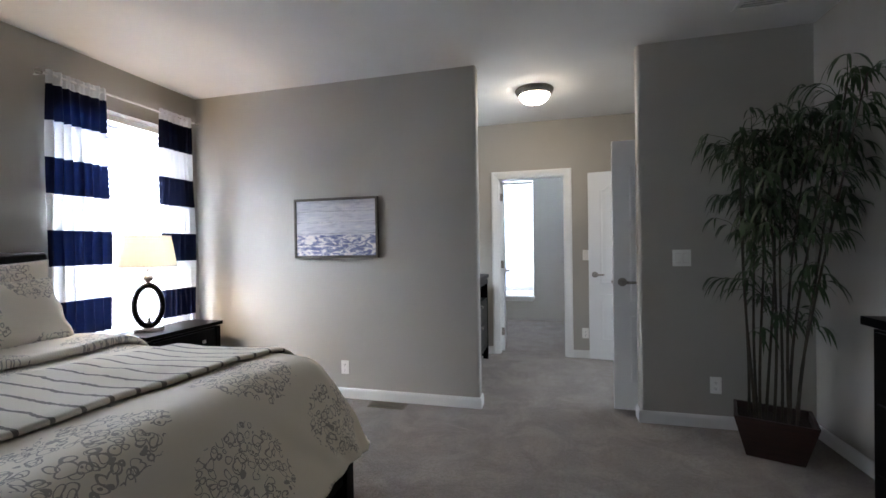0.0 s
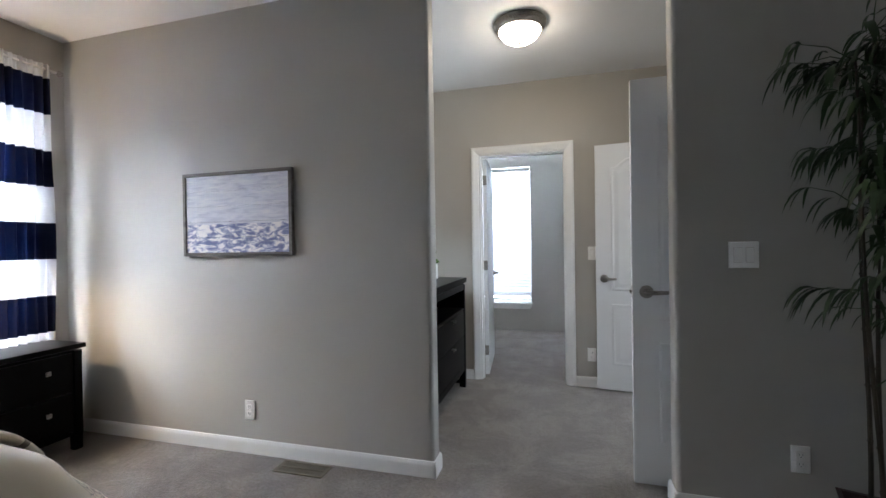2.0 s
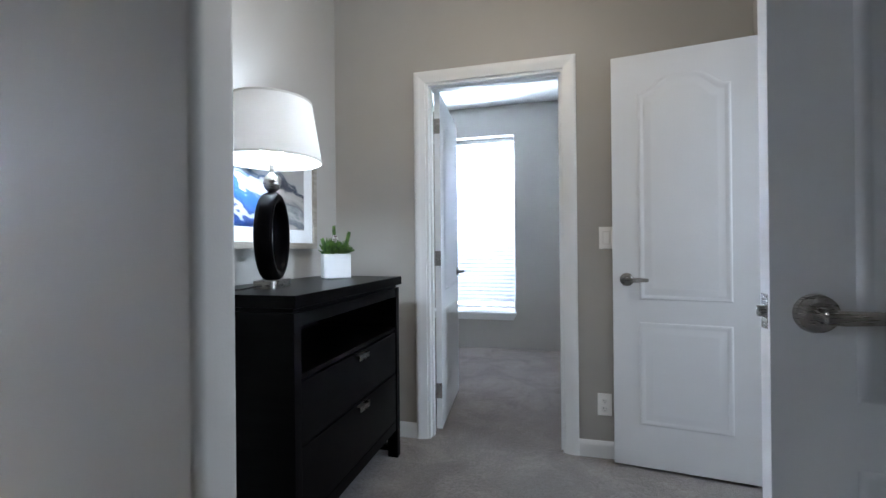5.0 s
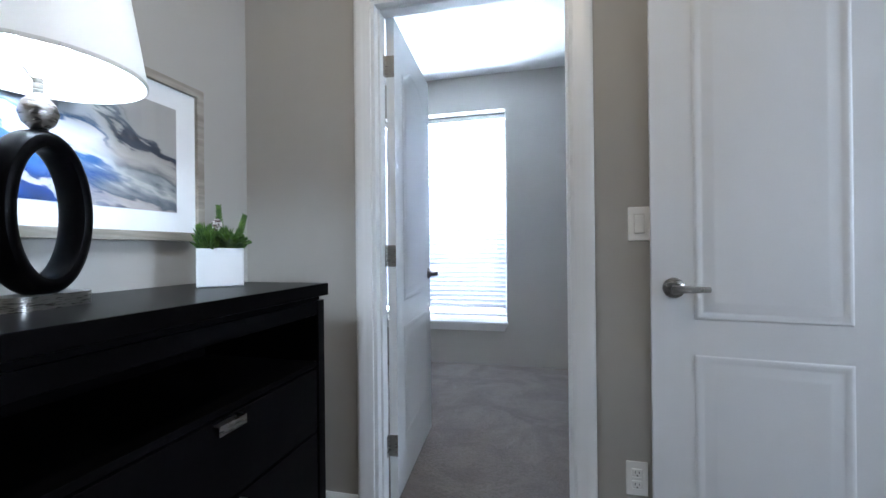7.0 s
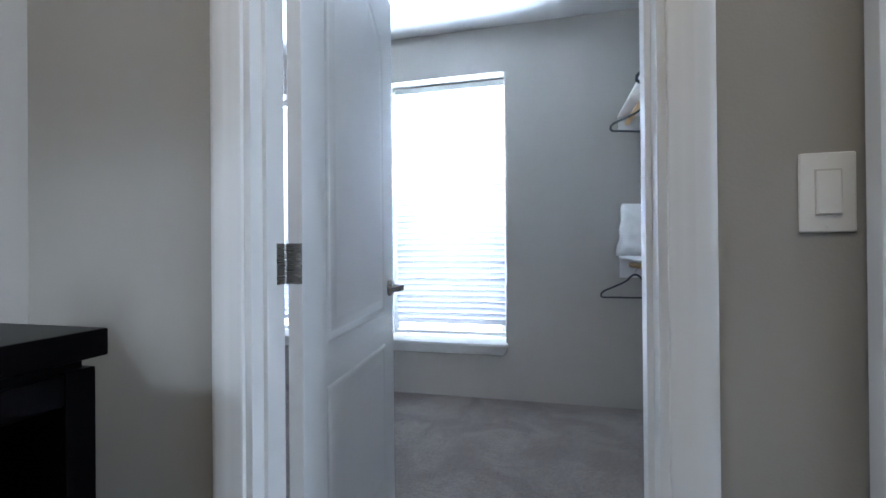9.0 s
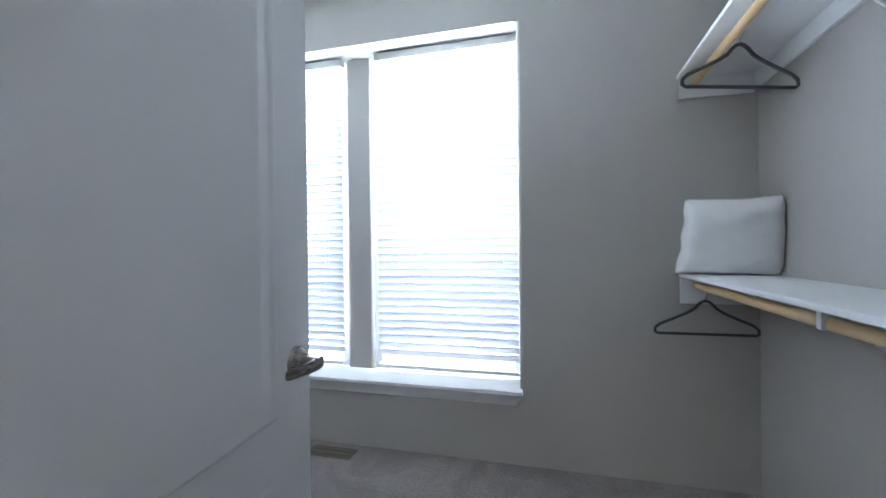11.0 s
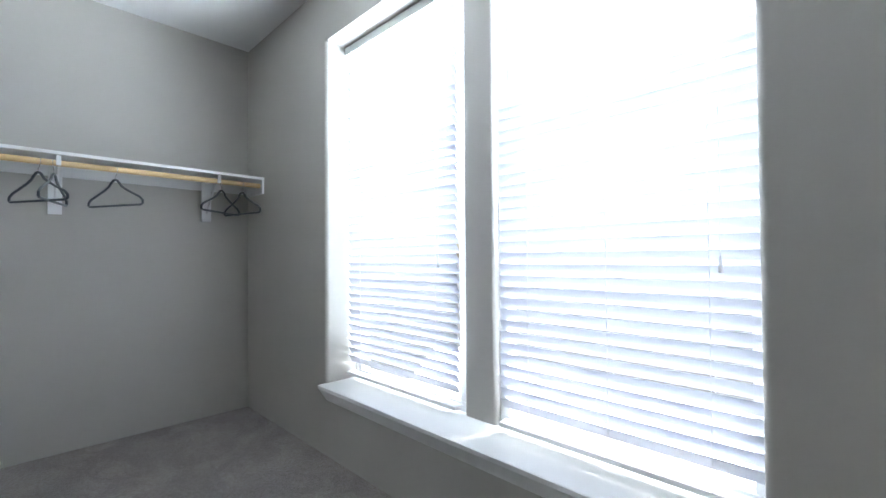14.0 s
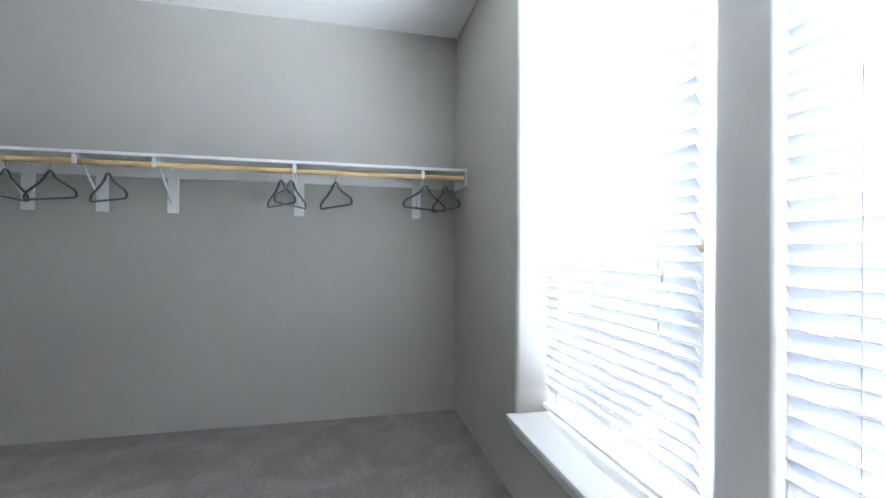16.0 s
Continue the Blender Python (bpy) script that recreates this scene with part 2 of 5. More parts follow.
DAMASK = cloth_print()


def throw_print():
    """Cream throw with thin wavering dark brown stripes across it."""
    m = Mat("cream_striped_throw", (0.68, 0.63, 0.54), 0.9, 0, 0.3)
    uv = m.t.nodes.new("ShaderNodeUVMap").outputs[0]
    sep = m.t.nodes.new("ShaderNodeSeparateXYZ")
    m.link(uv, sep.inputs[0])
    wob = m.math("MULTIPLY", m.math("SUBTRACT", m.noise(14, 3, 0.6, uv), 0.5), 0.022)
    v = m.math("ADD", sep.outputs[1], wob)
    f = m.math("ABSOLUTE", m.math("SUBTRACT", m.math("FRACT", m.math("DIVIDE", v, 0.082)), 0.5))
    line = m.math("MULTIPLY", m.math("LESS_THAN", f, m.math("MULTIPLY", m.noise(60, 2, 0.5, uv), 0.16)), 0.85)
    m.colour(m.mix(line, (0.68, 0.63, 0.54), (0.05, 0.035, 0.03)))
    m.bump(m.noise(160, 3, 0.6, uv), 0.5, 0.004)
    return m


THROW = throw_print()


def curtain_cloth():
    """Navy and white blocks, half sheer."""
    m = Mat("navy_white_curtain", (0.8, 0.8, 0.8), 0.9, 0, 0.0, 0.2)
    band = m.math("SUBTRACT", 1.0, m.math("FLOORED_MODULO", m.math("FLOOR", m.math("DIVIDE", m.math("SUBTRACT", 2.347, m.axis(2)), 0.2345)), 2.0))
    m.colour(m.mix(band, (0.80, 0.80, 0.81), (0.003, 0.005, 0.020)))
    m.bump(m.noise(900, 2), 0.1, 0.001)
    m.translucent(0.17)
    m.sheer(0.03, m.mix(band, (0.75, 0.76, 0.80), (0.006, 0.018, 0.075)))
    return m


CURTAIN = curtain_cloth()


def beach_print():
    """Pale boards with a band of blue and white surf across the lower part."""
    m = Mat("painted_board_print", (0.6, 0.6, 0.65), 0.6)
    z = m.axis(2)
    streak = m.noise(1, 6, 0.65, m.mapped((7, 7, 46)), 0.6)
    pale = m.ramp(streak, [(0.3, (0.44, 0.44, 0.52)), (0.5, (0.64, 0.64, 0.70)), (0.75, (0.80, 0.78, 0.77))])
    surf = m.ramp(m.math('ADD', m.math('MULTIPLY', m.noise(1, 5, 0.7, m.mapped((13, 13, 34)), 0.8), 0.75), m.math('MULTIPLY', m.noise(1, 3, 0.6, m.mapped((3.2, 3.2, 16), (0, 0, 0), (0.4, 0, 0.37))), 0.25)), [(0.42, (0.15, 0.17, 0.33)), (0.47, (0.30, 0.31, 0.47)), (0.505, (0.52, 0.52, 0.62)), (0.535, (0.84, 0.80, 0.78))])
    edge = m.math("LESS_THAN", m.math("ADD", z, m.math("MULTIPLY", m.math("SUBTRACT", m.noise(1, 6, 0.7, m.mapped((9, 9, 30))), 0.5), 0.05)), -0.062)
    m.colour(m.mix(edge, pale, surf))
    m.bump(streak, 0.2, 0.002)
    return m


def wave_print():
    """Loose painted waves in deep blue, white, grey and sand, sweeping down to one side."""
    m = Mat("abstract_wave_print", (0.4, 0.45, 0.55), 0.5)
    y, z = m.axis(1), m.axis(2)
    across = m.math("ADD", z, m.math("MULTIPLY", y, 0.30))
    along = m.math("SUBTRACT", y, m.math("MULTIPLY", z, 0.30))

    def flow(a, b, detail, move):
        v = m.t.nodes.new("ShaderNodeCombineXYZ")
        v.inputs[0].default_value = move
        m.link(m.math("MULTIPLY", along, a), v.inputs[1])
        m.link(m.math("MULTIPLY", across, b), v.inputs[2])
        return m.math("SUBTRACT", m.noise(1, detail, 0.6, v.outputs[0], 0.5), 0.5)

    bend = flow(4.5, 7.0, 2, 0.7)
    streak = flow(6.0, 46.0, 5, 3.1)
    torn = flow(30.0, 60.0, 4, 8.4)
    v = m.math("ADD", m.math("MULTIPLY", across, 2.1), 0.50)
    v = m.math("ADD", v, m.math("ADD", m.math("MULTIPLY", bend, 0.55), m.math("ADD", m.math("MULTIPLY", streak, 0.20), m.math("MULTIPLY", torn, 0.05))))
    cold = m.ramp(v, [(0.02, (0.004, 0.018, 0.088)), (0.13, (0.008, 0.045, 0.198)), (0.15, (0.560, 0.544, 0.560)), (0.21, (0.440, 0.416, 0.448)), (0.225, (0.007, 0.030, 0.132)),
                      (0.30, (0.011, 0.067, 0.248)), (0.40, (0.039, 0.121, 0.286)), (0.425, (0.560, 0.560, 0.608)), (0.56, (0.624, 0.632, 0.656)), (0.585, (0.028, 0.103, 0.253)),
                      (0.63, (0.528, 0.576, 0.640)), (0.72, (0.592, 0.624, 0.656)), (0.745, (0.160, 0.200, 0.240)), (0.83, (0.288, 0.336, 0.368)), (0.85, (0.017, 0.036, 0.077)), (0.93, (0.400, 0.432, 0.464))])
    warm = m.ramp(v, [(0.02, (0.006, 0.015, 0.061)), (0.17, (0.010, 0.036, 0.143)), (0.185, (0.096, 0.104, 0.136)), (0.22, (0.440, 0.400, 0.392)), (0.29, (0.360, 0.320, 0.304)), (0.31, (0.080, 0.096, 0.120)),
                      (0.38, (0.240, 0.248, 0.256)), (0.40, (0.400, 0.376, 0.360)), (0.47, (0.192, 0.208, 0.216)), (0.49, (0.104, 0.112, 0.120)), (0.56, (0.288, 0.264, 0.248)),
                      (0.62, (0.368, 0.336, 0.312)), (0.70, (0.320, 0.296, 0.272)), (0.715, (0.017, 0.024, 0.044)), (0.77, (0.022, 0.036, 0.066)), (0.79, (0.360, 0.352, 0.344))])
    m.colour(m.mix(m.ramp(m.math("ADD", along, m.math("MULTIPLY", bend, 0.5)), [(0.02, 0.0), (0.20, 1.0)]), cold, warm))
    return m


BEACH = beach_print()
WAVES = wave_print()
MATW = Mat("white_mat_board", (0.80, 0.81, 0.82), 0.8)


# ---- building helpers ----
def box(bm, x0, x1, y0, y1, z0, z1, bevel=0.0, seg=2):
    """An upright box in bm, with rounded edges if asked."""
    ret = bmesh.ops.create_cube(bm, size=1.0)
    vs = ret["verts"]
    for v in vs:
        v.co = Vector(((x0 + x1) / 2 + v.co.x * (x1 - x0), (y0 + y1) / 2 + v.co.y * (y1 - y0), (z0 + z1) / 2 + v.co.z * (z1 - z0)))
    if bevel:
        es = list({e for v in vs for e in v.link_edges})
        out = bmesh.ops.bevel(bm, geom=es, offset=bevel, segments=seg, affect="EDGES", profile=0.5)
        return list({v for f in out["faces"] for v in f.verts})
    return vs


def tube(bm, a, b, r0, r1=None, seg=14, caps=True):
    """A round bar from a to b."""
    a, b = Vector(a), Vector(b)
    r1 = r0 if r1 is None else r1
    turn = (b - a).to_track_quat("Z", "Y").to_matrix().to_4x4()
    ret = bmesh.ops.create_cone(bm, cap_ends=caps, segments=seg, radius1=r0, radius2=r1, depth=(b - a).length)
    bmesh.ops.transform(bm, matrix=Matrix.Translation((a + b) / 2) @ turn, verts=ret["verts"])
    return ret["verts"]


def lathe(bm, rows, seg=32, at=(0, 0, 0)):
    """A turned shape from (radius, height) rows."""
    rings = []
    for r, z in rows:
        rings.append([bm.verts.new((at[0] + r * math.cos(2 * math.pi * k / seg), at[1] + r * math.sin(2 * math.pi * k / seg), at[2] + z)) for k in range(seg)])
    for lo, hi in zip(rings, rings[1:]):
        for k in range(seg):
            bm.faces.new((lo[k], lo[(k + 1) % seg], hi[(k + 1) % seg], hi[k]))
    return rings


def sweep(bm, points, radius, seg=8, closed=False, flat=1.0):
    """A bar of round or flattened section along a line of points."""
    pts = [Vector(p) for p in points]
    n = len(pts)
    rings = []
    side = None
    for k, p in enumerate(pts):
        nxt, prv = (pts[(k + 1) % n], pts[k - 1]) if closed else (pts[min(k + 1, n - 1)], pts[max(k - 1, 0)])
        t = (nxt - prv).normalized()
        if side is None:
            side = t.orthogonal().normalized()
        side = (side - t * side.dot(t)).normalized()
        up = t.cross(side)
        rad = radius[k] if isinstance(radius, (list, tuple)) else radius
        rings.append([bm.verts.new(p + side * rad * math.cos(2 * math.pi * j / seg) + up * rad * flat * math.sin(2 * math.pi * j / seg)) for j in range(seg)])
    pairs = list(zip(rings, rings[1:])) + ([(rings[-1], rings[0])] if closed else [])
    for lo, hi in pairs:
        for j in range(seg):
            bm.faces.new((lo[j], lo[(j + 1) % seg], hi[(j + 1) % seg], hi[j]))
    if not closed:
        bm.faces.new(rings[0][::-1])
        bm.faces.new(rings[-1])


def flat_faces_stay_flat(me):
    """Corner normals weighted by face area, so that small bevels round and wide faces stay plain."""
    around = [[] for _ in me.vertices]
    for p in me.polygons:
        for v in p.vertices:
            around[v].append((p.normal.copy(), p.area))
    limit = math.cos(radians(38))
    normals = []
    for p in me.polygons:
        for v in p.vertices:
            total = Vector((0, 0, 0))
            for n, area in around[v]:
                if n.dot(p.normal) > limit:
                    total += n * area
            normals.append(total.normalized() if total.length > 1e-12 else p.normal.copy())
    me.normals_split_custom_set(normals)


def finish(name, bm, material, smooth=True):
    bmesh.ops.recalc_face_normals(bm, faces=bm.faces)
    me = bpy.data.meshes.new(name)
    bm.to_mesh(me)
    bm.free()
    me.materials.append(material.m)
    if smooth:
        for p in me.polygons:
            p.use_smooth = True
        me.set_sharp_from_angle(angle=radians(38))
        if len(me.polygons) < 1500:
            flat_faces_stay_flat(me)
    return new(name, me)


def part(name, bm, material, parent, label=""):
    ob = finish(name, bm, material)
    ob.parent = parent
    if label:
        ob["label"] = label
    return ob


def thing(name, at, label, category, turn=0.0, group="", kind=""):
    ob = new(name)
    ob.empty_display_size = 0.05
    ob.matrix_world = pose(*at, 0, 0, turn)
    return tagged(ob, label, category, group, kind)


def piece(name, material, parent, *boxes, bevel=0.003, label=""):
    """One part made of boxes."""
    bm = bmesh.new()
    for b in boxes:
        box(bm, *b, bevel=bevel)
    return part(name, bm, material, parent, label)


def slab_with_holes(axis, p0, p1, u0, u1, z0, z1, holes=(), rounded=()):
    """A wall between p0 and p1 on its axis, from u0 to u1 along it, with holes (u0, u1, z0, z1). rounded: u of upright edges to round."""
    us = sorted({u0, u1, *[h[0] for h in holes], *[h[1] for h in holes]})
    zs = sorted({z0, z1, *[h[2] for h in holes], *[h[3] for h in holes]})
    us = [u for u in us if u0 <= u <= u1]
    zs = [z for z in zs if z0 <= z <= z1]
    bm = bmesh.new()
    made = {}

    def vert(i, j, k):
        if (i, j, k) not in made:
            p = (p0, p1)[k]
            made[i, j, k] = bm.verts.new((p, us[i], zs[j]) if axis == "x" else (us[i], p, zs[j]))
        return made[i, j, k]

    def solid(i, j):
        if not (0 <= i < len(us) - 1 and 0 <= j < len(zs) - 1):
            return False
        cu, cz = (us[i] + us[i + 1]) / 2, (zs[j] + zs[j + 1]) / 2
        return not any(h[0] < cu < h[1] and h[2] < cz < h[3] for h in holes)

    for i in range(len(us) - 1):
        for j in range(len(zs) - 1):
            if not solid(i, j):
                continue
            for k in (0, 1):
                bm.faces.new([vert(i, j, k), vert(i + 1, j, k), vert(i + 1, j + 1, k), vert(i, j + 1, k)])
            if not solid(i - 1, j):
                bm.faces.new([vert(i, j, 0), vert(i, j + 1, 0), vert(i, j + 1, 1), vert(i, j, 1)])
            if not solid(i + 1, j):
                bm.faces.new([vert(i + 1, j, 0), vert(i + 1, j + 1, 0), vert(i + 1, j + 1, 1), vert(i + 1, j, 1)])
            if not solid(i, j - 1):
                bm.faces.new([vert(i, j, 0), vert(i + 1, j, 0), vert(i + 1, j, 1), vert(i, j, 1)])
            if not solid(i, j + 1):
                bm.faces.new([vert(i, j + 1, 0), vert(i + 1, j + 1, 0), vert(i + 1, j + 1, 1), vert(i, j + 1, 1)])
    bmesh.ops.recalc_face_normals(bm, faces=bm.faces)
    if rounded:
        n = 1 if axis == "x" else 0
        es = [e for e in bm.edges if abs(e.verts[0].co[n] - e.verts[1].co[n]) < 1e-6 and any(abs(e.verts[0].co[n] - r) < 1e-4 for r in rounded)
              and abs(e.verts[0].co.z - e.verts[1].co.z) > 1e-4 and len(e.link_faces) == 2 and e.calc_face_angle(0) > 0.5]
        bmesh.ops.bevel(bm, geom=es, offset=0.022, segments=5, affect="EDGES", profile=0.5)
    return bm


def wall(name, *args, **more):
    ob = finish(name, slab_with_holes(*args, **more), WALL)
    return tagged(ob, more.get("label", "") or "greige painted drywall with light orange-peel texture", "wall", kind="structure")


# ---- the rooms ----
H = 2.66          # ceiling
YB = 3.59         # wall between bedroom and hall, bedroom side
YH = 5.265        # hall's far wall, hall side
YC = 7.555        # closet's window wall
XW = -2.88        # bedroom's window wall
XE = 1.95         # bedroom's other side wall
XH = -0.875       # hall's wall behind the console
XR = 1.345        # hall's wall with the double doors
XCW, XCE = -3.075, 1.10   # closet's side walls
T = 0.11
TB = 0.078  # wall with the double doors
OPEN = (-0.25, 0.90)      # opening from bedroom into hall

wall("wall_1", "y", YB, YB + T, XW - 0.16, OPEN[0], 0, H, rounded=(OPEN[0],))
wall("wall_2", "y", YB, YB + T, OPEN[1], 3.2, 0, H, rounded=(OPEN[1],))
# second hole belongs to an assumed window out of view, added for fill light
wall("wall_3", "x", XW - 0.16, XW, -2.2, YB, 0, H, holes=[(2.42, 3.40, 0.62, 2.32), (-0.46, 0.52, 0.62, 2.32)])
wall("wall_4", "x", XE, XE + T, -2.2, YB, 0, H)
wall("wall_5", "y", -2.2 - T, -2.2, XW - 0.16, XE + T, 0, H)
wall("wall_6", "x", XH - T, XH, YB + T, YH, 0, H)
wall("wall_7", "y", YH, YH + T, XH - T, 3.2, 0, H, holes=[(-0.300, 0.465, 0, 2.045)])
wall("wall_8", "x", XR, XR + TB, YB + T, YH, 0, H, holes=[(3.80, 5.12, 0, 2.045)])
wall("wall_9", "y", YC, YC + 0.20, XCW - T, XCE + T, 0, H, holes=[(-1.95, 0.012, 0.376, 2.335)], rounded=(-1.95, 0.012))
wall("wall_10", "x", XCW - T, XCW, YB + T, YC, 0, H)
wall("wall_11", "x", XCE, XCE + T, YH + T, YC, 0, H)
# hole for the assumed bathroom window, which stays out of view
wall("wall_12", "x", 3.2, 3.2 + T, YB, YH + T, 0, H, holes=[(4.0, 5.0, 1.1, 2.2)])

bm = bmesh.new()
box(bm, XW - 0.5, 3.4, -2.4, YC + 0.2, -0.10, 0.0)
tagged(finish("floor", bm, CARPET), "grey-taupe cut-pile carpet with vacuum marks", "carpet", kind="structure")
bm = bmesh.new()
box(bm, XW - 0.5, 3.4, -2.4, YC + 0.2, H, H + 0.12)
tagged(finish("ceiling", bm, CEIL), "flat white ceiling with light texture", "ceiling", kind="structure")
bm = bmesh.new()
vs = [bm.verts.new(p) for p in ((-900, -900, -0.7), (900, -900, -0.7), (900, 900, -0.7), (-900, 900, -0.7))]
bm.faces.new(vs)
tagged(finish("ground", bm, GRASS), "grey gravel ground outside the windows", "ground", kind="structure")


def board_run(name, a, b, face, h=0.085, t=0.014):
    """A baseboard along a wall: from a to b, its back on the line, standing out to the side face points to."""
    ax, ay = a
    bx, by = b
    bm = bmesh.new()
    prof = [(0, 0), (t, 0), (t, h * 0.72), (t * 0.75, h * 0.82), (t * 0.72, h * 0.9), (t * 0.35, h), (0, h)]
    rings = []
    for px, py in ((ax, ay), (bx, by)):
        rings.append([bm.verts.new((px + face[0] * d, py + face[1] * d, z)) for d, z in prof])
    for k in range(len(prof) - 1):
        bm.faces.new((rings[0][k], rings[0][k + 1], rings[1][k + 1], rings[1][k]))
    bm.faces.new(rings[0])
    bm.faces.new(rings[1][::-1])
    return tagged(finish(name, bm, TRIM), "white painted baseboard moulding", "baseboard", kind="structure")


board_run("baseboard", (XW, YB), (OPEN[0] + 0.012, YB), (0, -1))
board_run("baseboard", (OPEN[0], YB - 0.014), (OPEN[0], YB + T), (1, 0))
board_run("baseboard", (OPEN[1] - 0.012, YB), (XE, YB), (0, -1))
board_run("baseboard", (OPEN[1], YB - 0.014), (OPEN[1], YB + T), (-1, 0))
board_run("baseboard", (XE, -2.2), (XE, YB - 0.014), (-1, 0))
board_run("baseboard", (XW, -2.2), (XW, YB - 0.014), (1, 0))
board_run("baseboard", (XH, YB + T), (XH, YH), (1, 0))
board_run("baseboard", (XH + 0.014, YH), (-0.3665, YH), (0, -1))
board_run("baseboard", (0.5295, YH), (XR, YH), (0, -1))
board_run("baseboard", (3.2, YB + T), (3.2, YH), (-1, 0), 0.12)
board_run("baseboard", (XR + TB, YH), (3.2, YH), (0, -1), 0.12)


def casing_piece(parent, a, b, out, face, width=0.066):
    """A moulded casing leg from a to b. out: away from the opening; face: away from the wall."""
    a, b, out, face = Vector(a), Vector(b), Vector(out), Vector(face)
    prof = [(0, 0), (0, 0.009), (0.004, 0.011), (0.018, 0.0122), (0.022, 0.0135), (0.034, 0.0148), (0.038, 0.0165), (0.054, 0.0178), (0.062, 0.0165), (width, 0.013), (width, 0)]
    bm = bmesh.new()
    rings = []
    for p, m in ((a, 0), (b, 1)):
        ring = []
        for d, h in prof:
            q = p + out * d + face * h
            ring.append(bm.verts.new(q))
        rings.append(ring)
    for k in range(len(prof) - 1):
        bm.faces.new((rings[0][k], rings[0][k + 1], rings[1][k + 1], rings[1][k]))
    bm.faces.new(rings[0])
    bm.faces.new(rings[1][::-1])
    return part("casing", bm, TRIM, parent)


def mitre(parent, x0, x1, top, y, face, axis="x"):
    """Casing round three sides of a doorway, mitred at the corners."""
    w = 0.066
    for x, s in ((x0, -1), (x1, 1)):
        ob = casing_piece(parent, (x, y, 0) if axis == "x" else (y, x, 0), (x, y, top) if axis == "x" else (y, x, top), (s, 0, 0) if axis == "x" else (0, s, 0), (0, face, 0) if axis == "x" else (face, 0, 0))
        for v in ob.data.vertices:
            if v.co.z > top - 0.001:
                v.co.z = top + abs((v.co.x if axis == "x" else v.co.y) - x)
    ob = casing_piece(parent, (x0, y, top) if axis == "x" else (y, x0, top), (x1, y, top) if axis == "x" else (y, x1, top), (0, 0, 1), (0, face, 0) if axis == "x" else (face, 0, 0))
    n = 0 if axis == "x" else 1
    for v in ob.data.vertices:
        d = v.co.z - top
        v.co[n] += d * (-1 if abs(v.co[n] - x0) < abs(v.co[n] - x1) else 1)


def door_leaf(parent, width, height=2.025, thick=0.035, arch=True):
    """A moulded two-panel leaf from its hinge edge at x 0 along +x, thickness centred on y 0."""
    bm = bmesh.new()
    box(bm, 0, width, -thick / 2, thick / 2, 0.012, 0.012 + height, bevel=0.002)
    leaf = part("leaf", bm, DOORP, parent)
    st = 0.120
    panels = [(st, width - st, 0.220, 0.722, 0.0), (st, width - st, 0.832, height - 0.105, 0.075 if arch else 0.0)]
    for side in (-1, 1):
        for x0, x1, z0, z1, rise in panels:
            bm = bmesh.new()

            def outline(inset):
                a, b, lo, hi = x0 + inset, x1 - inset, z0 + inset, z1 - inset
                pts = [(a, lo), (b, lo), (b, hi - rise)]
                if rise:
                    for k in range(1, 24):
                        f = 1 - k / 24
                        s = math.sin(math.pi * min(1, max(0, (f - 0.04) / 0.92)))
                        pts.append((a + (b - a) * f, hi - rise + rise * s * s * (3 - 2 * s) * 0.98))
                pts.append((a, hi - rise))
                return pts

            face = thick / 2
            levels = [(0.0, face + 0.0005), (0.005, face + 0.0034), (0.012, face + 0.0044), (0.021, face + 0.0022), (0.028, face + 0.0007), (0.052, face + 0.0046), (0.060, face + 0.0050)]
            rings = [[bm.verts.new((x, side * y, z)) for x, z in outline(i)] for i, y in levels]
            for lo, hi in zip(rings, rings[1:]):
                for k in range(len(lo)):
                    bm.faces.new((lo[k], lo[(k + 1) % len(lo)], hi[(k + 1) % len(lo)], hi[k]))
            bm.faces.new(rings[-1])
            part("panel", bm, DOORP, parent)
    return leaf


def lever_set(parent, x, z, towards, thick=0.035):
    """Rose and lever on both faces; towards: sign of x in which the levers point."""
    for side in (-1, 1):
        y0 = side * thick / 2
        bm = bmesh.new()
        tube(bm, (x, y0, z), (x, y0 + side * 0.008, z), 0.033, 0.031, 28)
        tube(bm, (x, y0 + side * 0.008, z), (x, y0 + side * 0.016, z), 0.029, 0.020, 28)
        tube(bm, (x, y0 + side * 0.014, z), (x, y0 + side * 0.048, z), 0.012, 0.011, 18)
        handle = part("door_handle", bm, NICKEL, parent, "brushed nickel lever handle")
        bm = bmesh.new()
        rings = []
        for d, o, hh, tt in ((-0.013, 0.000, 0.006, 0.003), (-0.010, 0.000, 0.0105, 0.006), (0.012, 0.001, 0.0115, 0.0065), (0.046, -0.002, 0.0105, 0.0055), (0.076, -0.008, 0.0095, 0.0042), (0.092, -0.013, 0.0085, 0.0034), (0.095, -0.014, 0.006, 0.002)):
            cy = y0 + side * (0.050 + o)
            ring = []
            for u, v in ((-1, -0.55), (-0.7, -1), (0.7, -1), (1, -0.55), (1, 0.55), (0.7, 1), (-0.7, 1), (-1, 0.55)):
                ring.append(bm.verts.new((x + towards * d, cy + u * tt, z + v * hh)))
            rings.append(ring)
        for lo, hi in zip(rings, rings[1:]):
            for k in range(8):
                bm.faces.new((lo[k], lo[(k + 1) % 8], hi[(k + 1) % 8], hi[k]))
        bm.faces.new(rings[0])
        bm.faces.new(rings[-1][::-1])
        part("lever", bm, NICKEL, handle)
        bm = bmesh.new()
        tube(bm, (x, y0 + side * 0.016, z - 0.012), (x, y0 + side * 0.019, z - 0.012), 0.003, 0.003, 8)
        part("lock_pin", bm, GAP, handle)


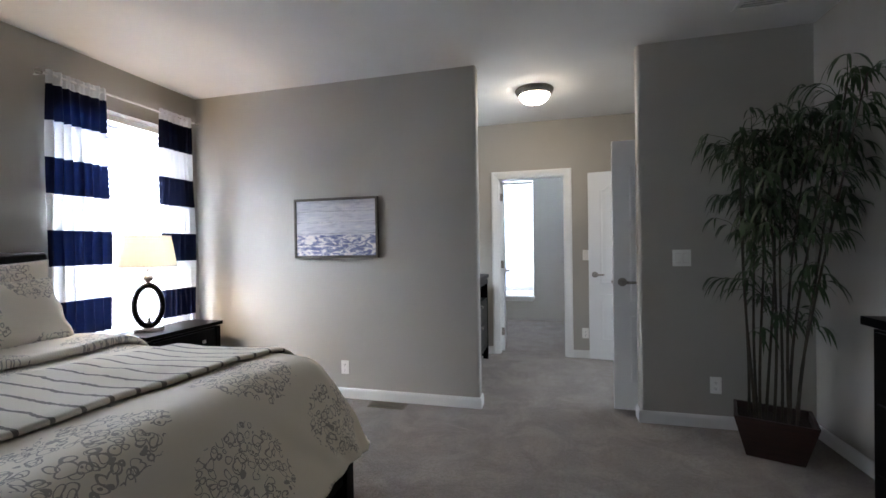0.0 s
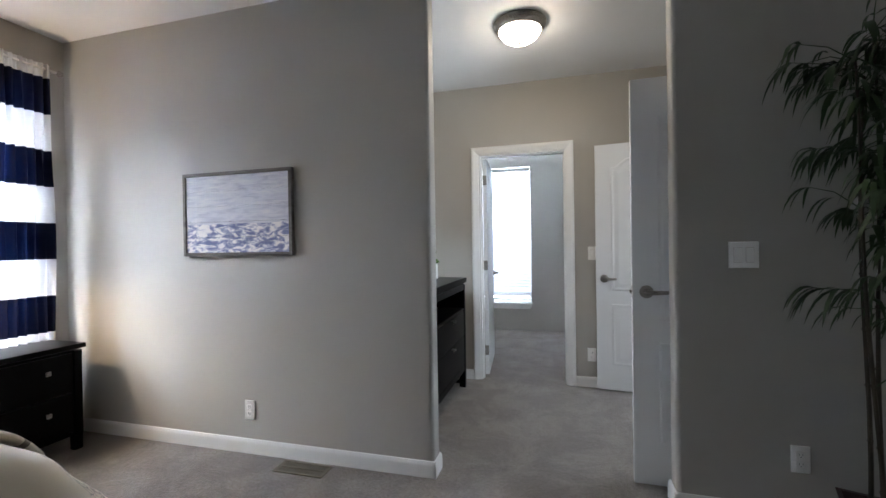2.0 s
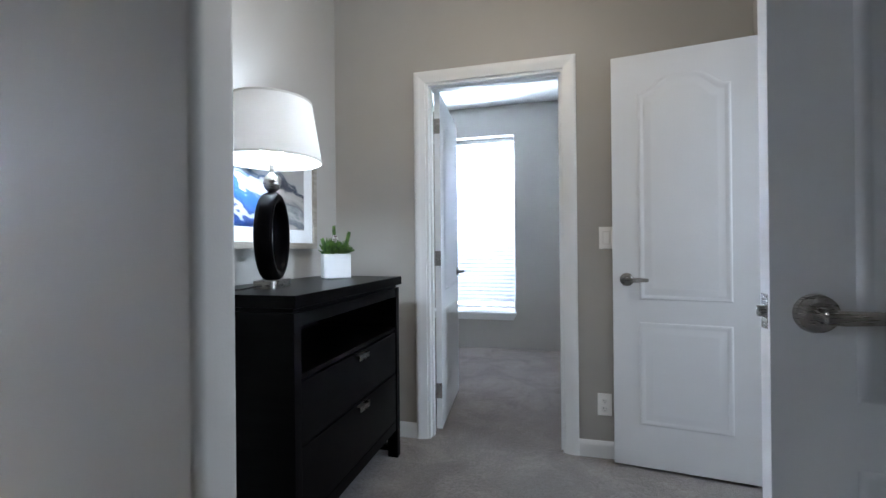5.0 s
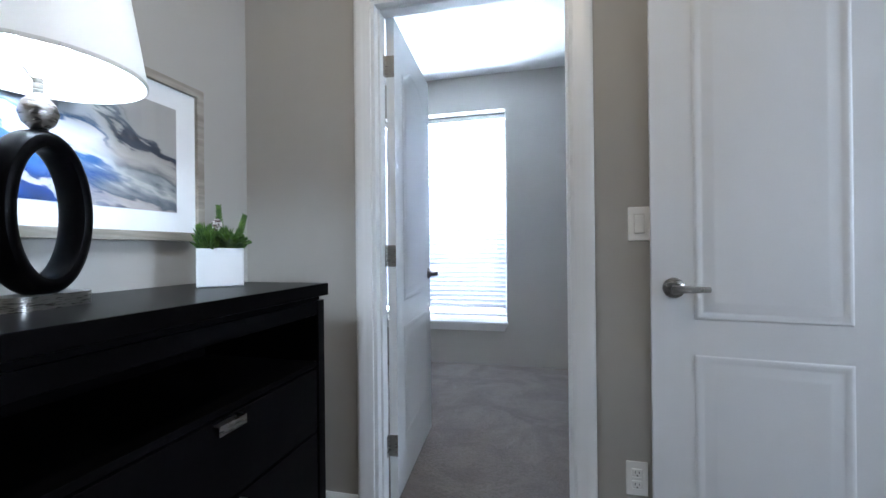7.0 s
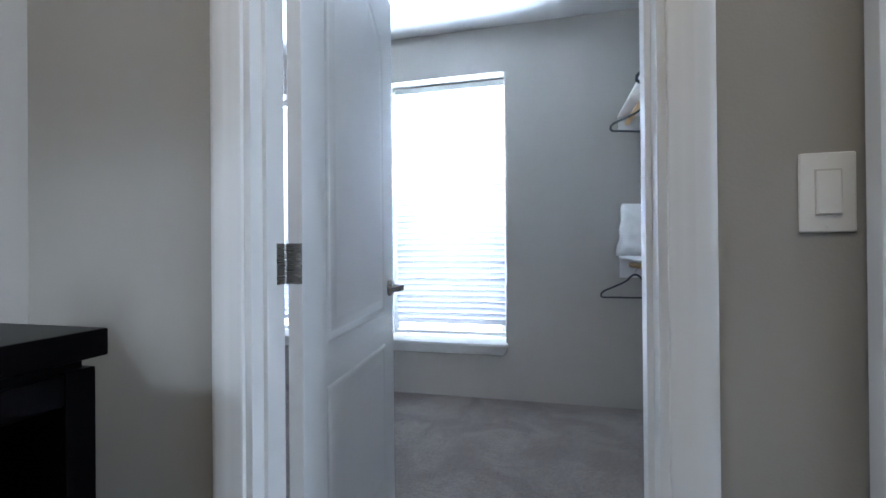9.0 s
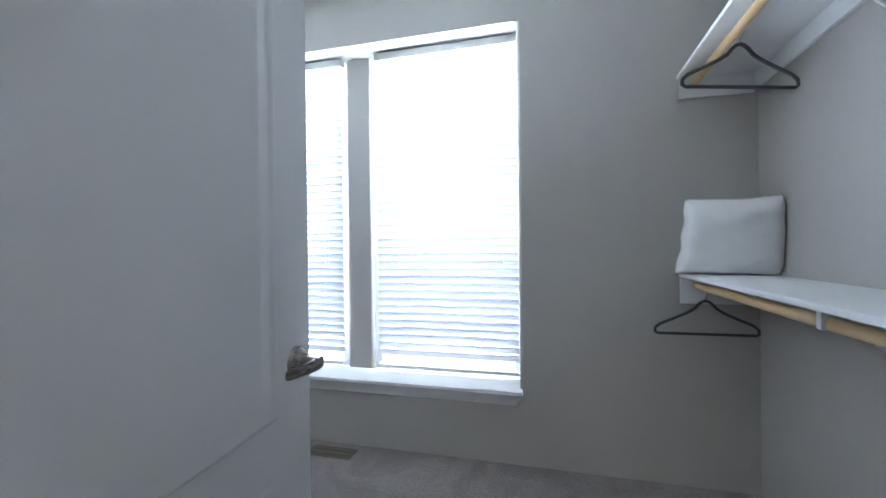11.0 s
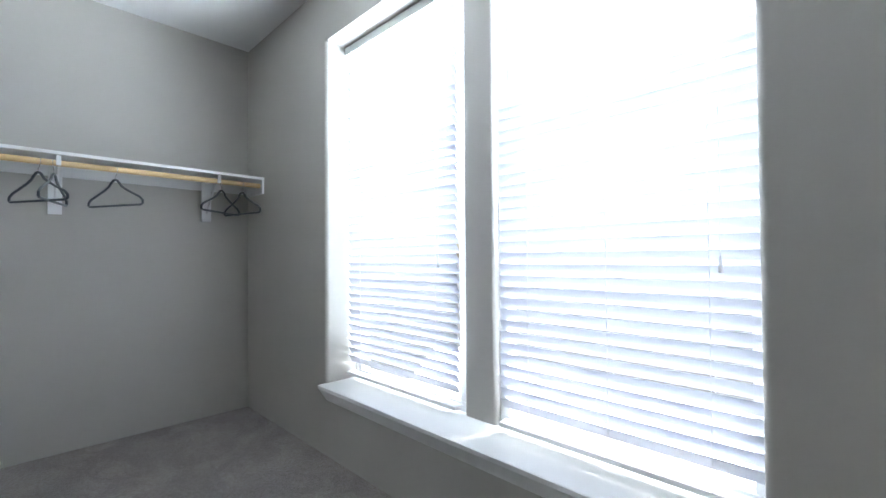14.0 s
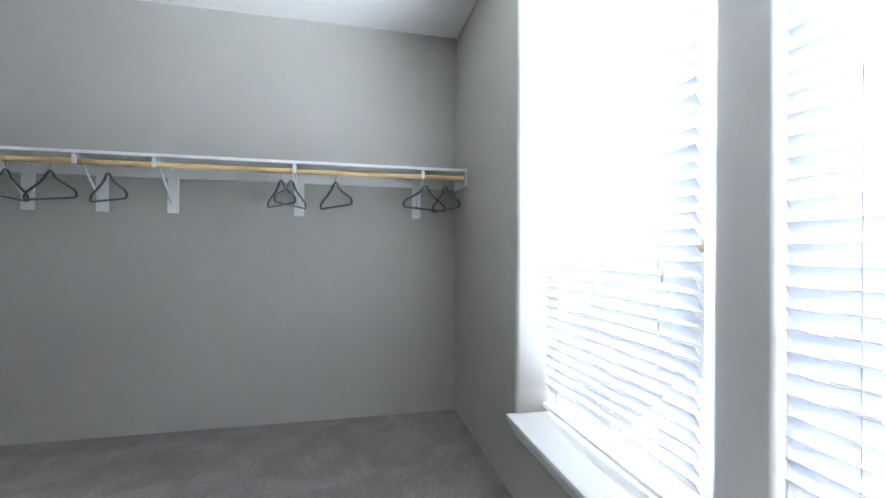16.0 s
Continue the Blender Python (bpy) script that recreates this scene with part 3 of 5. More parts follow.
def hinge(parent, x, y, z, ax, s=1):
    """A butt hinge: two leaves and a knuckled pin, at the leaf's corner."""
    bm = bmesh.new()
    box(bm, 0.002, 0.032, -0.0015, 0.0015, -0.045, 0.045, 0.001)
    a = part("hinge", bm, NICKEL, parent, "brushed nickel butt hinge")
    a.location, a.rotation_euler = (x, y, z), (0, 0, radians(ax))
    bm = bmesh.new()
    for k in range(5):
        tube(bm, (0, 0, -0.045 + 0.018 * k + 0.0008), (0, 0, -0.045 + 0.018 * (k + 1) - 0.0008), 0.0055, None, 12)
    part("hinge_pin", bm, NICKEL, a)
    bm = bmesh.new()
    box(bm, -0.032, -0.002, -0.0015, 0.0015, -0.045, 0.045, 0.001)
    part("hinge_leaf", bm, NICKEL, a)


def edge_hinge(leaf, z, frame_thing):
    """A butt hinge between the leaf's edge and the jamb of the closet doorway."""
    bm = bmesh.new()
    box(bm, -0.0025, 0.0005, -0.017, 0.020, z - 0.045, z + 0.045, 0.0008)
    a = part("hinge", bm, NICKEL, leaf, "brushed nickel butt hinge")
    bm = bmesh.new()
    for k in range(5):
        tube(bm, (-0.002, 0.024, z - 0.045 + 0.018 * k + 0.0008), (-0.002, 0.024, z - 0.045 + 0.018 * (k + 1) - 0.0008), 0.0055, None, 12)
    part("hinge_pin", bm, NICKEL, a)
    bm = bmesh.new()
    box(bm, -0.286, -0.2835, YH + T - 0.040, YH + T - 0.002, z - 0.045, z + 0.045, 0.0008)
    part("hinge_leaf", bm, NICKEL, frame_thing, "brushed nickel hinge leaf")


# closet doorway
frame_1 = thing("door_frame_1", (0, 0, 0), "white moulded door casing round the closet doorway", "door frame", kind="structure")
door = thing("door_1", (-0.2625, YH + T + 0.006, 0), "white two-panel door with arched upper panel, standing open into the closet", "door", 94.6, kind="structure")
door_leaf(door, 0.74)
lever_set(door, 0.685, 0.922, -1)
for z in (0.24, 1.035, 1.83):
    edge_hinge(door, z, frame_1)
bm = bmesh.new()
box(bm, 0.7398, 0.7412, -0.011, 0.011, 0.90, 0.96, 0.0005)
part("latch_plate", bm, NICKEL, door)
mitre(frame_1, -0.300, 0.463, 2.045, YH, -1)
mitre(frame_1, -0.300, 0.463, 2.045, YH + T, 1)
piece("jamb", TRIM, frame_1, (-0.300, -0.285, YH, YH + T, 0, 2.045), bevel=0.001)
piece("jamb", TRIM, frame_1, (0.450, 0.465, YH, YH + T, 0, 2.045), bevel=0.001)
piece("head_jamb", TRIM, frame_1, (-0.285, 0.450, YH, YH + T, 2.030, 2.045), bevel=0.001)
piece("door_stop", TRIM, frame_1, (-0.285, -0.275, YH + 0.035, YH + 0.068, 0, 2.03), (0.440, 0.450, YH + 0.035, YH + 0.068, 0, 2.03), (-0.275, 0.440, YH + 0.035, YH + 0.068, 2.02, 2.03), bevel=0.001)

# double doors in the hall's side wall, both leaves folded open
DW = 0.630
jamb_hinges = []
leaf_b = thing("door_2", (1.320, 5.130, 0), "white two-panel door with arched upper panel, folded open against the hall wall", "door", 172.5, kind="structure")
door_leaf(leaf_b, DW)
lever_set(leaf_b, DW - 0.065, 0.93, -1)
for z in (0.24, 1.03, 1.82):
    bm = bmesh.new()
    box(bm, 1.323, 1.362, 5.0995, 5.104, z - 0.045, z + 0.045, 0.0008)
    tube(bm, (1.321, 5.103, z - 0.045), (1.321, 5.103, z + 0.045), 0.005, None, 12)
    jamb_hinges.append(bm)
leaf_a = thing("door_3", (1.327, 3.775, 0), "white two-panel door folded back beside the wall corner", "door", 179.0, kind="structure")
door_leaf(leaf_a, 0.575)
lever_set(leaf_a, 0.575 - 0.065, 0.975, -1)
for z in (0.24, 1.03, 1.82):
    hinge(leaf_a, -0.004, -0.020, z, -20)
bm = bmesh.new()
box(bm, 0.5746, 0.576, -0.011, 0.011, 0.945, 1.005, 0.0005)
part("latch_plate", bm, NICKEL, leaf_a)
bm = bmesh.new()
box(bm, 0.576, 0.586, -0.006, 0.006, 0.965, 0.985, 0.002)
part("latch_bolt", bm, NICKEL, leaf_a)
frame_2 = thing("door_frame_2", (0, 0, 0), "white moulded casing round the double doorway", "door frame", kind="structure")
mitre(frame_2, 3.80, 5.12, 2.045, XR, -1, "y")
for bm in jamb_hinges:
    part("hinge", bm, NICKEL, frame_2, "brushed nickel butt hinge")
piece("jamb", TRIM, frame_2, (XR, XR + TB, 3.80, 3.815, 0, 2.045), bevel=0.001)
piece("jamb", TRIM, frame_2, (XR, XR + TB, 5.105, 5.12, 0, 2.045), bevel=0.001)
piece("head_jamb", TRIM, frame_2, (XR, XR + TB, 3.815, 5.105, 2.030, 2.045), bevel=0.001)


# ---- windows ----
def blind(parent_name, width, z0, z1, at, turn, label, tilt=-60.0):
    """A slatted blind of that width hanging from z1 to z0, facing -y before it is turned."""
    b = thing(parent_name, at, label, "blind", turn)
    piece("headrail", VINYL, b, (-width / 2, width / 2, -0.028, 0.028, z1 - 0.045, z1))
    pitch, depth = 0.0445, 0.050
    n = int((z1 - 0.06 - z0 - 0.03) / pitch)
    me = None
    for k in range(n):
        z = z1 - 0.075 - k * pitch
        if me is None:
            bm = bmesh.new()
            rows = []
            for j in range(5):
                d = (j / 4 - 0.5) * depth
                rows.append((d, 0.0022 * (1 - (2 * j / 4 - 1) ** 2)))
            loop = rows + [(d, h - 0.0026) for d, h in rows[::-1]]
            ends = []
            for x in (-width / 2 + 0.004, width / 2 - 0.004):
                ends.append([bm.verts.new((x, d, h)) for d, h in loop])
            m = len(loop)
            for j in range(m):
                bm.faces.new((ends[0][j], ends[0][(j + 1) % m], ends[1][(j + 1) % m], ends[1][j]))
            bm.faces.new(ends[0])
            bm.faces.new(ends[1][::-1])
            ob = finish("slat", bm, BLIND)
            me = ob.data
        else:
            ob = new("slat", me)
        ob.parent = b
        ob.location = (0, 0, z)
        ob.rotation_euler = (radians(tilt + 1.2 * math.sin(k * 2.3)), 0, 0)
    piece("bottom_rail", VINYL, b, (-width / 2 + 0.004, width / 2 - 0.004, -0.025, 0.025, z0 + 0.004, z0 + 0.022))
    for x in (-width * 0.33, width * 0.02, width * 0.36):
        bm = bmesh.new()
        for y in (-0.026, 0.026):
            tube(bm, (x, y, z0 + 0.02), (x, y, z1 - 0.03), 0.0013, None, 6)
        part("ladder_cord", bm, CORD, b)
    bm = bmesh.new()
    tube(bm, (-width * 0.42, -0.034, z1 - 0.62), (-width * 0.42, -0.034, z1 - 0.04), 0.004, None, 6)
    part("tilt_wand", bm, CORD, b)
    bm = bmesh.new()
    x = width * 0.36 + 0.03
    tube(bm, (x, -0.036, 1.10), (x, -0.036, z1 - 0.04), 0.001, None, 6)
    tube(bm, (x, -0.036, 1.055), (x, -0.036, 1.10), 0.007, 0.003, 8)
    part("pull_cord", bm, CORD, b)
    return b


def sash(name, x0, x1, z0, z1, m, label):
    """A single-hung vinyl window, built along x facing -y and set by the pose m."""
    w = new(name)
    w.empty_display_size = 0.05
    f = 0.045
    piece("window_frame", VINYL, w, (x0, x1, -0.03, 0.03, z0, z0 + f), (x0, x1, -0.03, 0.03, z1 - f, z1), (x0, x0 + f, -0.03, 0.03, z0 + f, z1 - f), (x1 - f, x1, -0.03, 0.03, z0 + f, z1 - f))
    mid = (z0 + z1) / 2
    piece("meeting_rail", VINYL, w, (x0 + f, x1 - f, -0.022, 0.022, mid - 0.02, mid + 0.02))
    for a, b in ((z0 + f, mid - 0.02), (mid + 0.02, z1 - f)):
        g = piece("pane", GLASS, w, (x0 + f, x1 - f, -0.003, 0.003, a, b), bevel=0)
        g.visible_shadow = False
    w.matrix_world = m
    return tagged(w, label, "window", kind="structure")


MX0, MX1 = -1.080, -0.900
bm = slab_with_holes("y", YC + 0.178, YC + 0.265, MX0, MX1, 0.40, 2.335, rounded=(MX0, MX1))
tagged(finish("window_post", bm, WALL), "greige drywall post between the two windows", "wall", kind="structure")
sash("window_1", -1.95, MX0, 0.40, 2.335, pose(0, YC + 0.235, 0), "white vinyl window behind lowered blinds")
sash("window_2", MX1, 0.012, 0.40, 2.335, pose(0, YC + 0.235, 0), "white vinyl window behind lowered blinds")
blind("window_blind", MX0 + 1.95 - 0.008, 0.425, 2.33, ((-1.95 + MX0) / 2 + 0.002, YC + 0.150, 0), 0, "lowered white slatted blind with tilted slats")
blind("window_blind", 0.012 - MX1 - 0.055, 0.425, 2.33, ((0.012 + MX1) / 2 + 0.018, YC + 0.150, 0), 0, "lowered white slatted blind with tilted slats")
sill = thing("window_sill", (0, 0, 0), "white moulded wooden window sill below the closet windows", "window sill", kind="structure")
bm = bmesh.new()
prof = [(YC + 0.205, 0.377), (YC + 0.205, 0.400), (YC - 0.040, 0.400), (YC - 0.046, 0.396), (YC - 0.046, 0.380), (YC - 0.041, 0.376), (YC - 0.038, 0.366), (YC - 0.032, 0.358), (YC - 0.028, 0.346), (YC - 0.020, 0.336), (YC - 0.016, 0.318), (YC - 0.0005, 0.311), (YC - 0.0005, 0.377)]
ends = []
for x, s in ((-1.960, 1), (0.030, -1)):
    ends.append([bm.verts.new((x + s * max(0.0, 0.376 - z) * 0.6 if y < YC + 0.01 else (-1.949 if s == 1 else 0.011), y, z)) for y, z in prof])
for k in range(len(prof)):
    bm.faces.new((ends[0][k], ends[0][(k + 1) % len(prof)], ends[1][(k + 1) % len(prof)], ends[1][k]))
bm.faces.new(ends[0])
bm.faces.new(ends[1][::-1])
part("stool", bm, TRIM, sill)

# assumed window, never in view, only carries the bedroom's fill light
sash("assumed_window", -0.49, 0.49, 0.62, 2.32, pose(XW - 0.1, 0.03, 0, 0, 0, 90), "assumed white vinyl bedroom window on the bed's other side, out of view, added for fill light")
sash("window_4", -0.5, 0.5, 1.1, 2.2, pose(3.2 + 0.06, 4.5, 0, 0, 0, -90), "assumed white vinyl bathroom window, out of view")
sash("window_3", -0.49, 0.49, 0.62, 2.32, pose(XW - 0.185, 2.91, 0, 0, 0, 90), "white vinyl bedroom window behind a lowered blind")
blind("window_blind", 0.95, 0.64, 2.31, (XW - 0.09, 2.91, 0), 90, "lowered white slatted blind behind curtains", tilt=62.0)


# ---- bedroom ----
# bed, head against the window wall, foot towards the middle of the room
BX0, BX1, BY0, BY1, BZ = -2.72, -0.74, 0.70, 2.27, 0.640


def drape(s, t, lift=0.0, r=0.15):
    """A point of cloth laid over the mattress: s along the bed, t across it, in metres of cloth."""
    ex = max(0.0, s - (BX1 - r))
    ey = max(0.0, t - (BY1 - r)) - max(0.0, (BY0 + r) - t)
    x, y = min(s, BX1 - r), min(max(t, BY0 + r), BY1 - r)
    d = math.hypot(ex, ey)
    if d > 0.60:
        ex, ey, d = ex * 0.60 / d, ey * 0.60 / d, 0.60
    n = noise.noise(Vector((s * 2.1, t * 2.1, 0.3)))
    n2 = noise.noise(Vector((s * 6.0, t * 6.0, 4.3)))
    n3 = noise.noise(Vector((s * 3.0 + t * 5.0, t * 9.0 - s * 4.0, 7.7)))
    z = BZ + 0.080 + 0.022 * n + 0.008 * n2 + 0.009 * abs(n3)
    # puffed middle, lower at the rims
    z += 0.03 * math.sin(math.pi * min(1, max(0, (t - BY0) / (BY1 - BY0))))
    rr = r + lift
    if d > 1e-6:
        ux, uy = ex / d, ey / d
        arc = rr * radians(66)
        a = min(d, arc) / rr
        rest = max(0.0, d - arc)
        wave = math.sin((s + 0.6 * t) * 11 + 2.0 * n) * 0.5 + math.sin((s - t) * 17) * 0.3
        out = rr * math.sin(a) + rest * (0.50 + 0.08 * wave) + (0.03 * n + 0.022 * n3 + 0.010 * n2) * min(1, rest * 4)
        x, y = x + ux * out, y + uy * out
        z -= rr * (1 - math.cos(a)) + rest * 0.84
    return Vector((x, y, z + lift))


def cloth(name, parent, material, s0, s1, t0, t1, lift, thick, step=0.028, label="", wavy=0.0, skew=0.0):
    bm = bmesh.new()
    uvl = bm.loops.layers.uv.new("UVMap")
    ns, nt = max(2, int((s1 - s0) / step)), max(2, int((t1 - t0) / step))
    grid = []
    for i in range(ns + 1):
        row = []
        for j in range(nt + 1):
            s, t = s0 + (s1 - s0) * i / ns, t0 + (t1 - t0) * j / nt
            edge = wavy * (noise.noise(Vector((t * 5, s, 9.0))))
            v = bm.verts.new(drape(s + skew * (t - 1.2) + (edge if i in (0, ns) else edge * 0.5), t, lift))
            row.append((v, (s, t)))
        grid.append(row)
    for i in range(ns):
        for j in range(nt):
            q = [grid[i][j], grid[i + 1][j], grid[i + 1][j + 1], grid[i][j + 1]]
            f = bm.faces.new([v for v, _ in q])
            for loop, (_, uv) in zip(f.loops, q):
                loop[uvl].uv = uv
    ob = part(name, bm, material, parent, label)
    mod = ob.modifiers.new("thickness", "SOLIDIFY")
    mod.thickness, mod.offset = thick, 1.0
    bev = ob.modifiers.new("soft", "SUBSURF")
    bev.levels = bev.render_levels = 1
    return ob


bed = thing("bed", (0, 0, 0), "made bed with dark wooden frame and dark leather headboard", "bed")
piece("side_rail", ESPRESSO, bed, (-2.70, -0.72, 2.215, 2.250, 0.14, 0.36))
piece("side_rail", ESPRESSO, bed, (-2.70, -0.72, 0.69, 0.725, 0.14, 0.36))
piece("foot_rail", ESPRESSO, bed, (-0.735, -0.690, 0.72, 2.22, 0.12, 0.36))
for x, y in ((-0.755, 2.205), (-0.755, 0.675), (-2.72, 2.205), (-2.72, 0.675)):
    piece("leg", ESPRESSO, bed, (x, x + 0.085, y, y + 0.075, 0.0, 0.40), bevel=0.005)
bm = bmesh.new()
box(bm, -2.82, -2.735, 0.62, 2.30, 0.10, 1.27, 0.03, 4)
headboard = part("headboard", bm, LEATHER, bed, "dark brown leather headboard")
piece("headboard_panel", LEATHER, headboard, (-2.745, -2.722, 0.70, 2.22, 0.55, 1.19), bevel=0.012)
bm = bmesh.new()
box(bm, BX0 + 0.01, BX1 - 0.02, BY0 + 0.02, BY1 - 0.02, 0.36, BZ + 0.01, 0.05, 4)
part("mattress", bm, PILLOW, bed)
duvet = thing("duvet", (0, 0, 0), "cream duvet with charcoal damask medallions, draped over the bed's foot", "duvet")
cloth("cover", duvet, DAMASK, -2.62, BX1 - 0.15 + 0.56, BY0 + 0.15 - 0.50, BY1 - 0.15 + 0.56, 0.0, 0.018)
cloth("turned_back_edge", duvet, DAMASK, -2.36, -1.93, BY0 + 0.15 - 0.36, BY1 - 0.15 + 0.36, 0.022, 0.045, label="turned-back upper edge")
blanket = thing("throw_blanket", (0, 0, 0), "cream throw with wavering dark brown stripes, laid across the bed", "blanket")
cloth("cover", blanket, THROW, -1.74, -1.13, BY0 + 0.15 - 0.34, BY1 - 0.15 + 0.20, 0.024, 0.024, wavy=0.03, skew=0.15)


def pillow(name, m, w, h, d, material, label, category="pillow", print_shift=0.0, dent=0.0, ears=0.10, creased=0.012, taper=0.0, rounded=0.0):
    bm = bmesh.new()
    uvl = bm.loops.layers.uv.new("UVMap")
    n = 26
    sheets = []
    for side in (1, -1):
        g = []
        for i in range(n + 1):
            row = []
            for j in range(n + 1):
                a, b = 2 * i / n - 1, 2 * j / n - 1
                pinch = 1 - ears * (1 - abs(a) ** 2.5) * abs(b) ** 3 + 0.5 * creased * math.sin(7 * a + 3 * b) * abs(b) ** 4 * (1 - a * a)
                pinch2 = 1 - ears * (1 - abs(b) ** 2.5) * abs(a) ** 3 + 2.2 * creased * math.sin(9 * b + 1.1) * abs(a) ** 5 * (1 - b * b)
                puff = ((1 - a ** 4) * (1 - b ** 4)) ** 0.55
                wr = creased * (noise.noise(Vector((a * 3, b * 3, print_shift + side))) - 0.5 * abs(noise.noise(Vector((a * 4 + b * 2, b * 3 - a * 2, print_shift)))))
                y = side * (d / 2 * puff + wr * puff) - dent * 0.06 * math.exp(-((a - 0.2) ** 2 + (b - 0.8) ** 2) * 5)
                full = 1 - rounded * (a * b) ** 4
                row.append((a * w / 2 * pinch2 * full * (1 - taper * b), y, b * h / 2 * pinch * full, a * w / 2 + print_shift, b * h / 2 + print_shift))
            g.append(row)
        sheets.append(g)
    made = {}

    def vert(k, i, j):
        key = (0 if i in (0, n) or j in (0, n) else k, i, j)
        if key not in made:
            p = sheets[k][i][j]
            made[key] = bm.verts.new(p[:3])
        return made[key]

    for k in (0, 1):
        for i in range(n):
            for j in range(n):
                idx = [(i, j), (i + 1, j), (i + 1, j + 1), (i, j + 1)]
                f = bm.faces.new([vert(k, *q) for q in idx])
                for loop, q in zip(f.loops, idx):
                    loop[uvl].uv = sheets[k][q[0]][q[1]][3:]
    p = new(name)
    p.empty_display_size = 0.05
    p.matrix_world = m
    tagged(p, label, category)
    part("cushion", bm, material, p)
    bm = bmesh.new()
    ring = []
    for a, b in [(i / 12 * 2 - 1, -1) for i in range(12)] + [(1, i / 12 * 2 - 1) for i in range(12)] + [(1 - i / 12 * 2, 1) for i in range(12)] + [(-1, 1 - i / 12 * 2) for i in range(12)]:
        i, j = round((a + 1) / 2 * n), round((b + 1) / 2 * n)
        ring.append(Vector(sheets[0][i][j][:3]))
    sweep(bm, ring, 0.004, 6, closed=True)
    part("piping", bm, SEAM, p)
    return p


for y, sh in ((1.80, 0.13), (1.06, 0.5)):
    pillow("pillow", pose(-2.56, y + 0.08, 0.985, -18, 0, 90), 0.70, 0.50, 0.17, DAMASK, "cream damask pillow sham leaning on the headboard", print_shift=sh)
    pillow("pillow", pose(-2.32, y - 0.02, 0.945, -30, 0, 90), 0.66, 0.42, 0.18, DAMASK, "cream damask pillow propped on the turned-back duvet", print_shift=sh + 0.21)


# curtains on their rod
def curtain(y0, y1, label):
    c = thing("curtain", (0, 0, 0), label, "curtain", group="bedroom curtains")
    bm = bmesh.new()
    cols, rows = 90, 48
    grid = []
    for i in range(cols + 1):
        f = i / cols
        row = []
        for j in range(rows + 1):
            z = 2.435 - (2.435 - 0.30) * j / rows
            k = j / rows
            mid = (y0 + y1) / 2
            y = mid + (y0 + (y1 - y0) * f - mid) * (1.0 + 0.10 * k) + 0.006 * math.sin(f * 30 + z * 3)
            amp = 0.012 + 0.016 * min(1, k * 3)
            x = XW + 0.085 + amp * math.sin(f * 2 * math.pi * 6.5 + 0.6 * math.sin(z * 2.2)) + 0.006 * math.sin(f * 47 + z * 5)
            if k < 0.03:
                x += 0.010 * math.sin(f * 2 * math.pi * 17)
            row.append(bm.verts.new((x, y, z)))
        grid.append(row)
    for i in range(cols):
        for j in range(rows):
            bm.faces.new((grid[i][j], grid[i + 1][j], grid[i + 1][j + 1], grid[i][j + 1]))
    part("panel", bm, CURTAIN, c)
    return c


curtain(2.34, 2.71, "navy and white block-striped curtain panel, drawn aside")
curtain(3.14, 3.45, "navy and white block-striped curtain panel beside the corner")
rod = thing("curtain_rod", (0, 0, 0), "slim pale metal curtain rod with end knob", "curtain rod")
bm = bmesh.new()
tube(bm, (XW + 0.085, 2.31, 2.405), (XW + 0.085, 3.50, 2.405), 0.008)
part("rod", bm, ROD, rod)
for y in (2.30, 3.51):
    bm = bmesh.new()
    lathe(bm, [(0.0, -0.022), (0.012, -0.02), (0.02, -0.008), (0.021, 0.004), (0.013, 0.016), (0.009, 0.02), (0, 0.022)], 18)
    bmesh.ops.transform(bm, matrix=pose(XW + 0.085, y, 2.405, 90, 0, 0), verts=bm.verts)
    part("finial", bm, NICKEL, rod)
    bm = bmesh.new()
    tube(bm, (XW, y + (0.03 if y < 3 else -0.03), 2.405), (XW + 0.085, y + (0.03 if y < 3 else -0.03), 2.405), 0.006)
    part("bracket", bm, ROD, rod)


# nightstand
ns = thing("nightstand", (0, 0, 0), "espresso wooden nightstand with two drawers under the window", "nightstand")
NX0, NX1, NY0, NY1 = -2.835, -2.475, 2.72, 3.40
piece("top", ESPRESSO, ns, (NX0 - 0.005, NX1 + 0.015, NY0 - 0.015, NY1 + 0.015, 0.625, 0.655), bevel=0.004)
piece("body", ESPRESSO, ns, (NX0, NX1 - 0.02, NY0, NY1, 0.09, 0.615), bevel=0.003)
piece("top_rail", ESPRESSO, ns, (NX0 + 0.01, NX1 - 0.03, NY0 + 0.01, NY1 - 0.01, 0.612, 0.627), bevel=0)
for y in (NY0, NY1 - 0.045):
    for x in (NX0, NX1 - 0.05):
        piece("leg", ESPRESSO, ns, (x, x + 0.045, y, y + 0.045, 0.0, 0.10), bevel=0.003)
    piece("stile", ESPRESSO, ns, (NX1 - 0.021, NX1, y, y + 0.045, 0.09, 0.615), bevel=0.003)
for z0, z1 in ((0.12, 0.355), (0.365, 0.60)):
    dr = piece("drawer_front", ESPRESSO, ns, (NX1 - 0.022, NX1 - 0.004, NY0 + 0.05, NY1 - 0.05, z0, z1), bevel=0.003)
    for y in (NY0 + 0.19, NY1 - 0.19):
        bm = bmesh.new()
        tube(bm, (NX1 - 0.004, y, (z0 + z1) / 2 + 0.03), (NX1 + 0.012, y, (z0 + z1) / 2 + 0.03), 0.006, 0.008, 12)
        box(bm, NX1 + 0.010, NX1 + 0.020, y - 0.013, y + 0.013, (z0 + z1) / 2 + 0.017, (z0 + z1) / 2 + 0.043, 0.002)
        part("knob", bm, NICKEL, dr, "small square nickel knob")


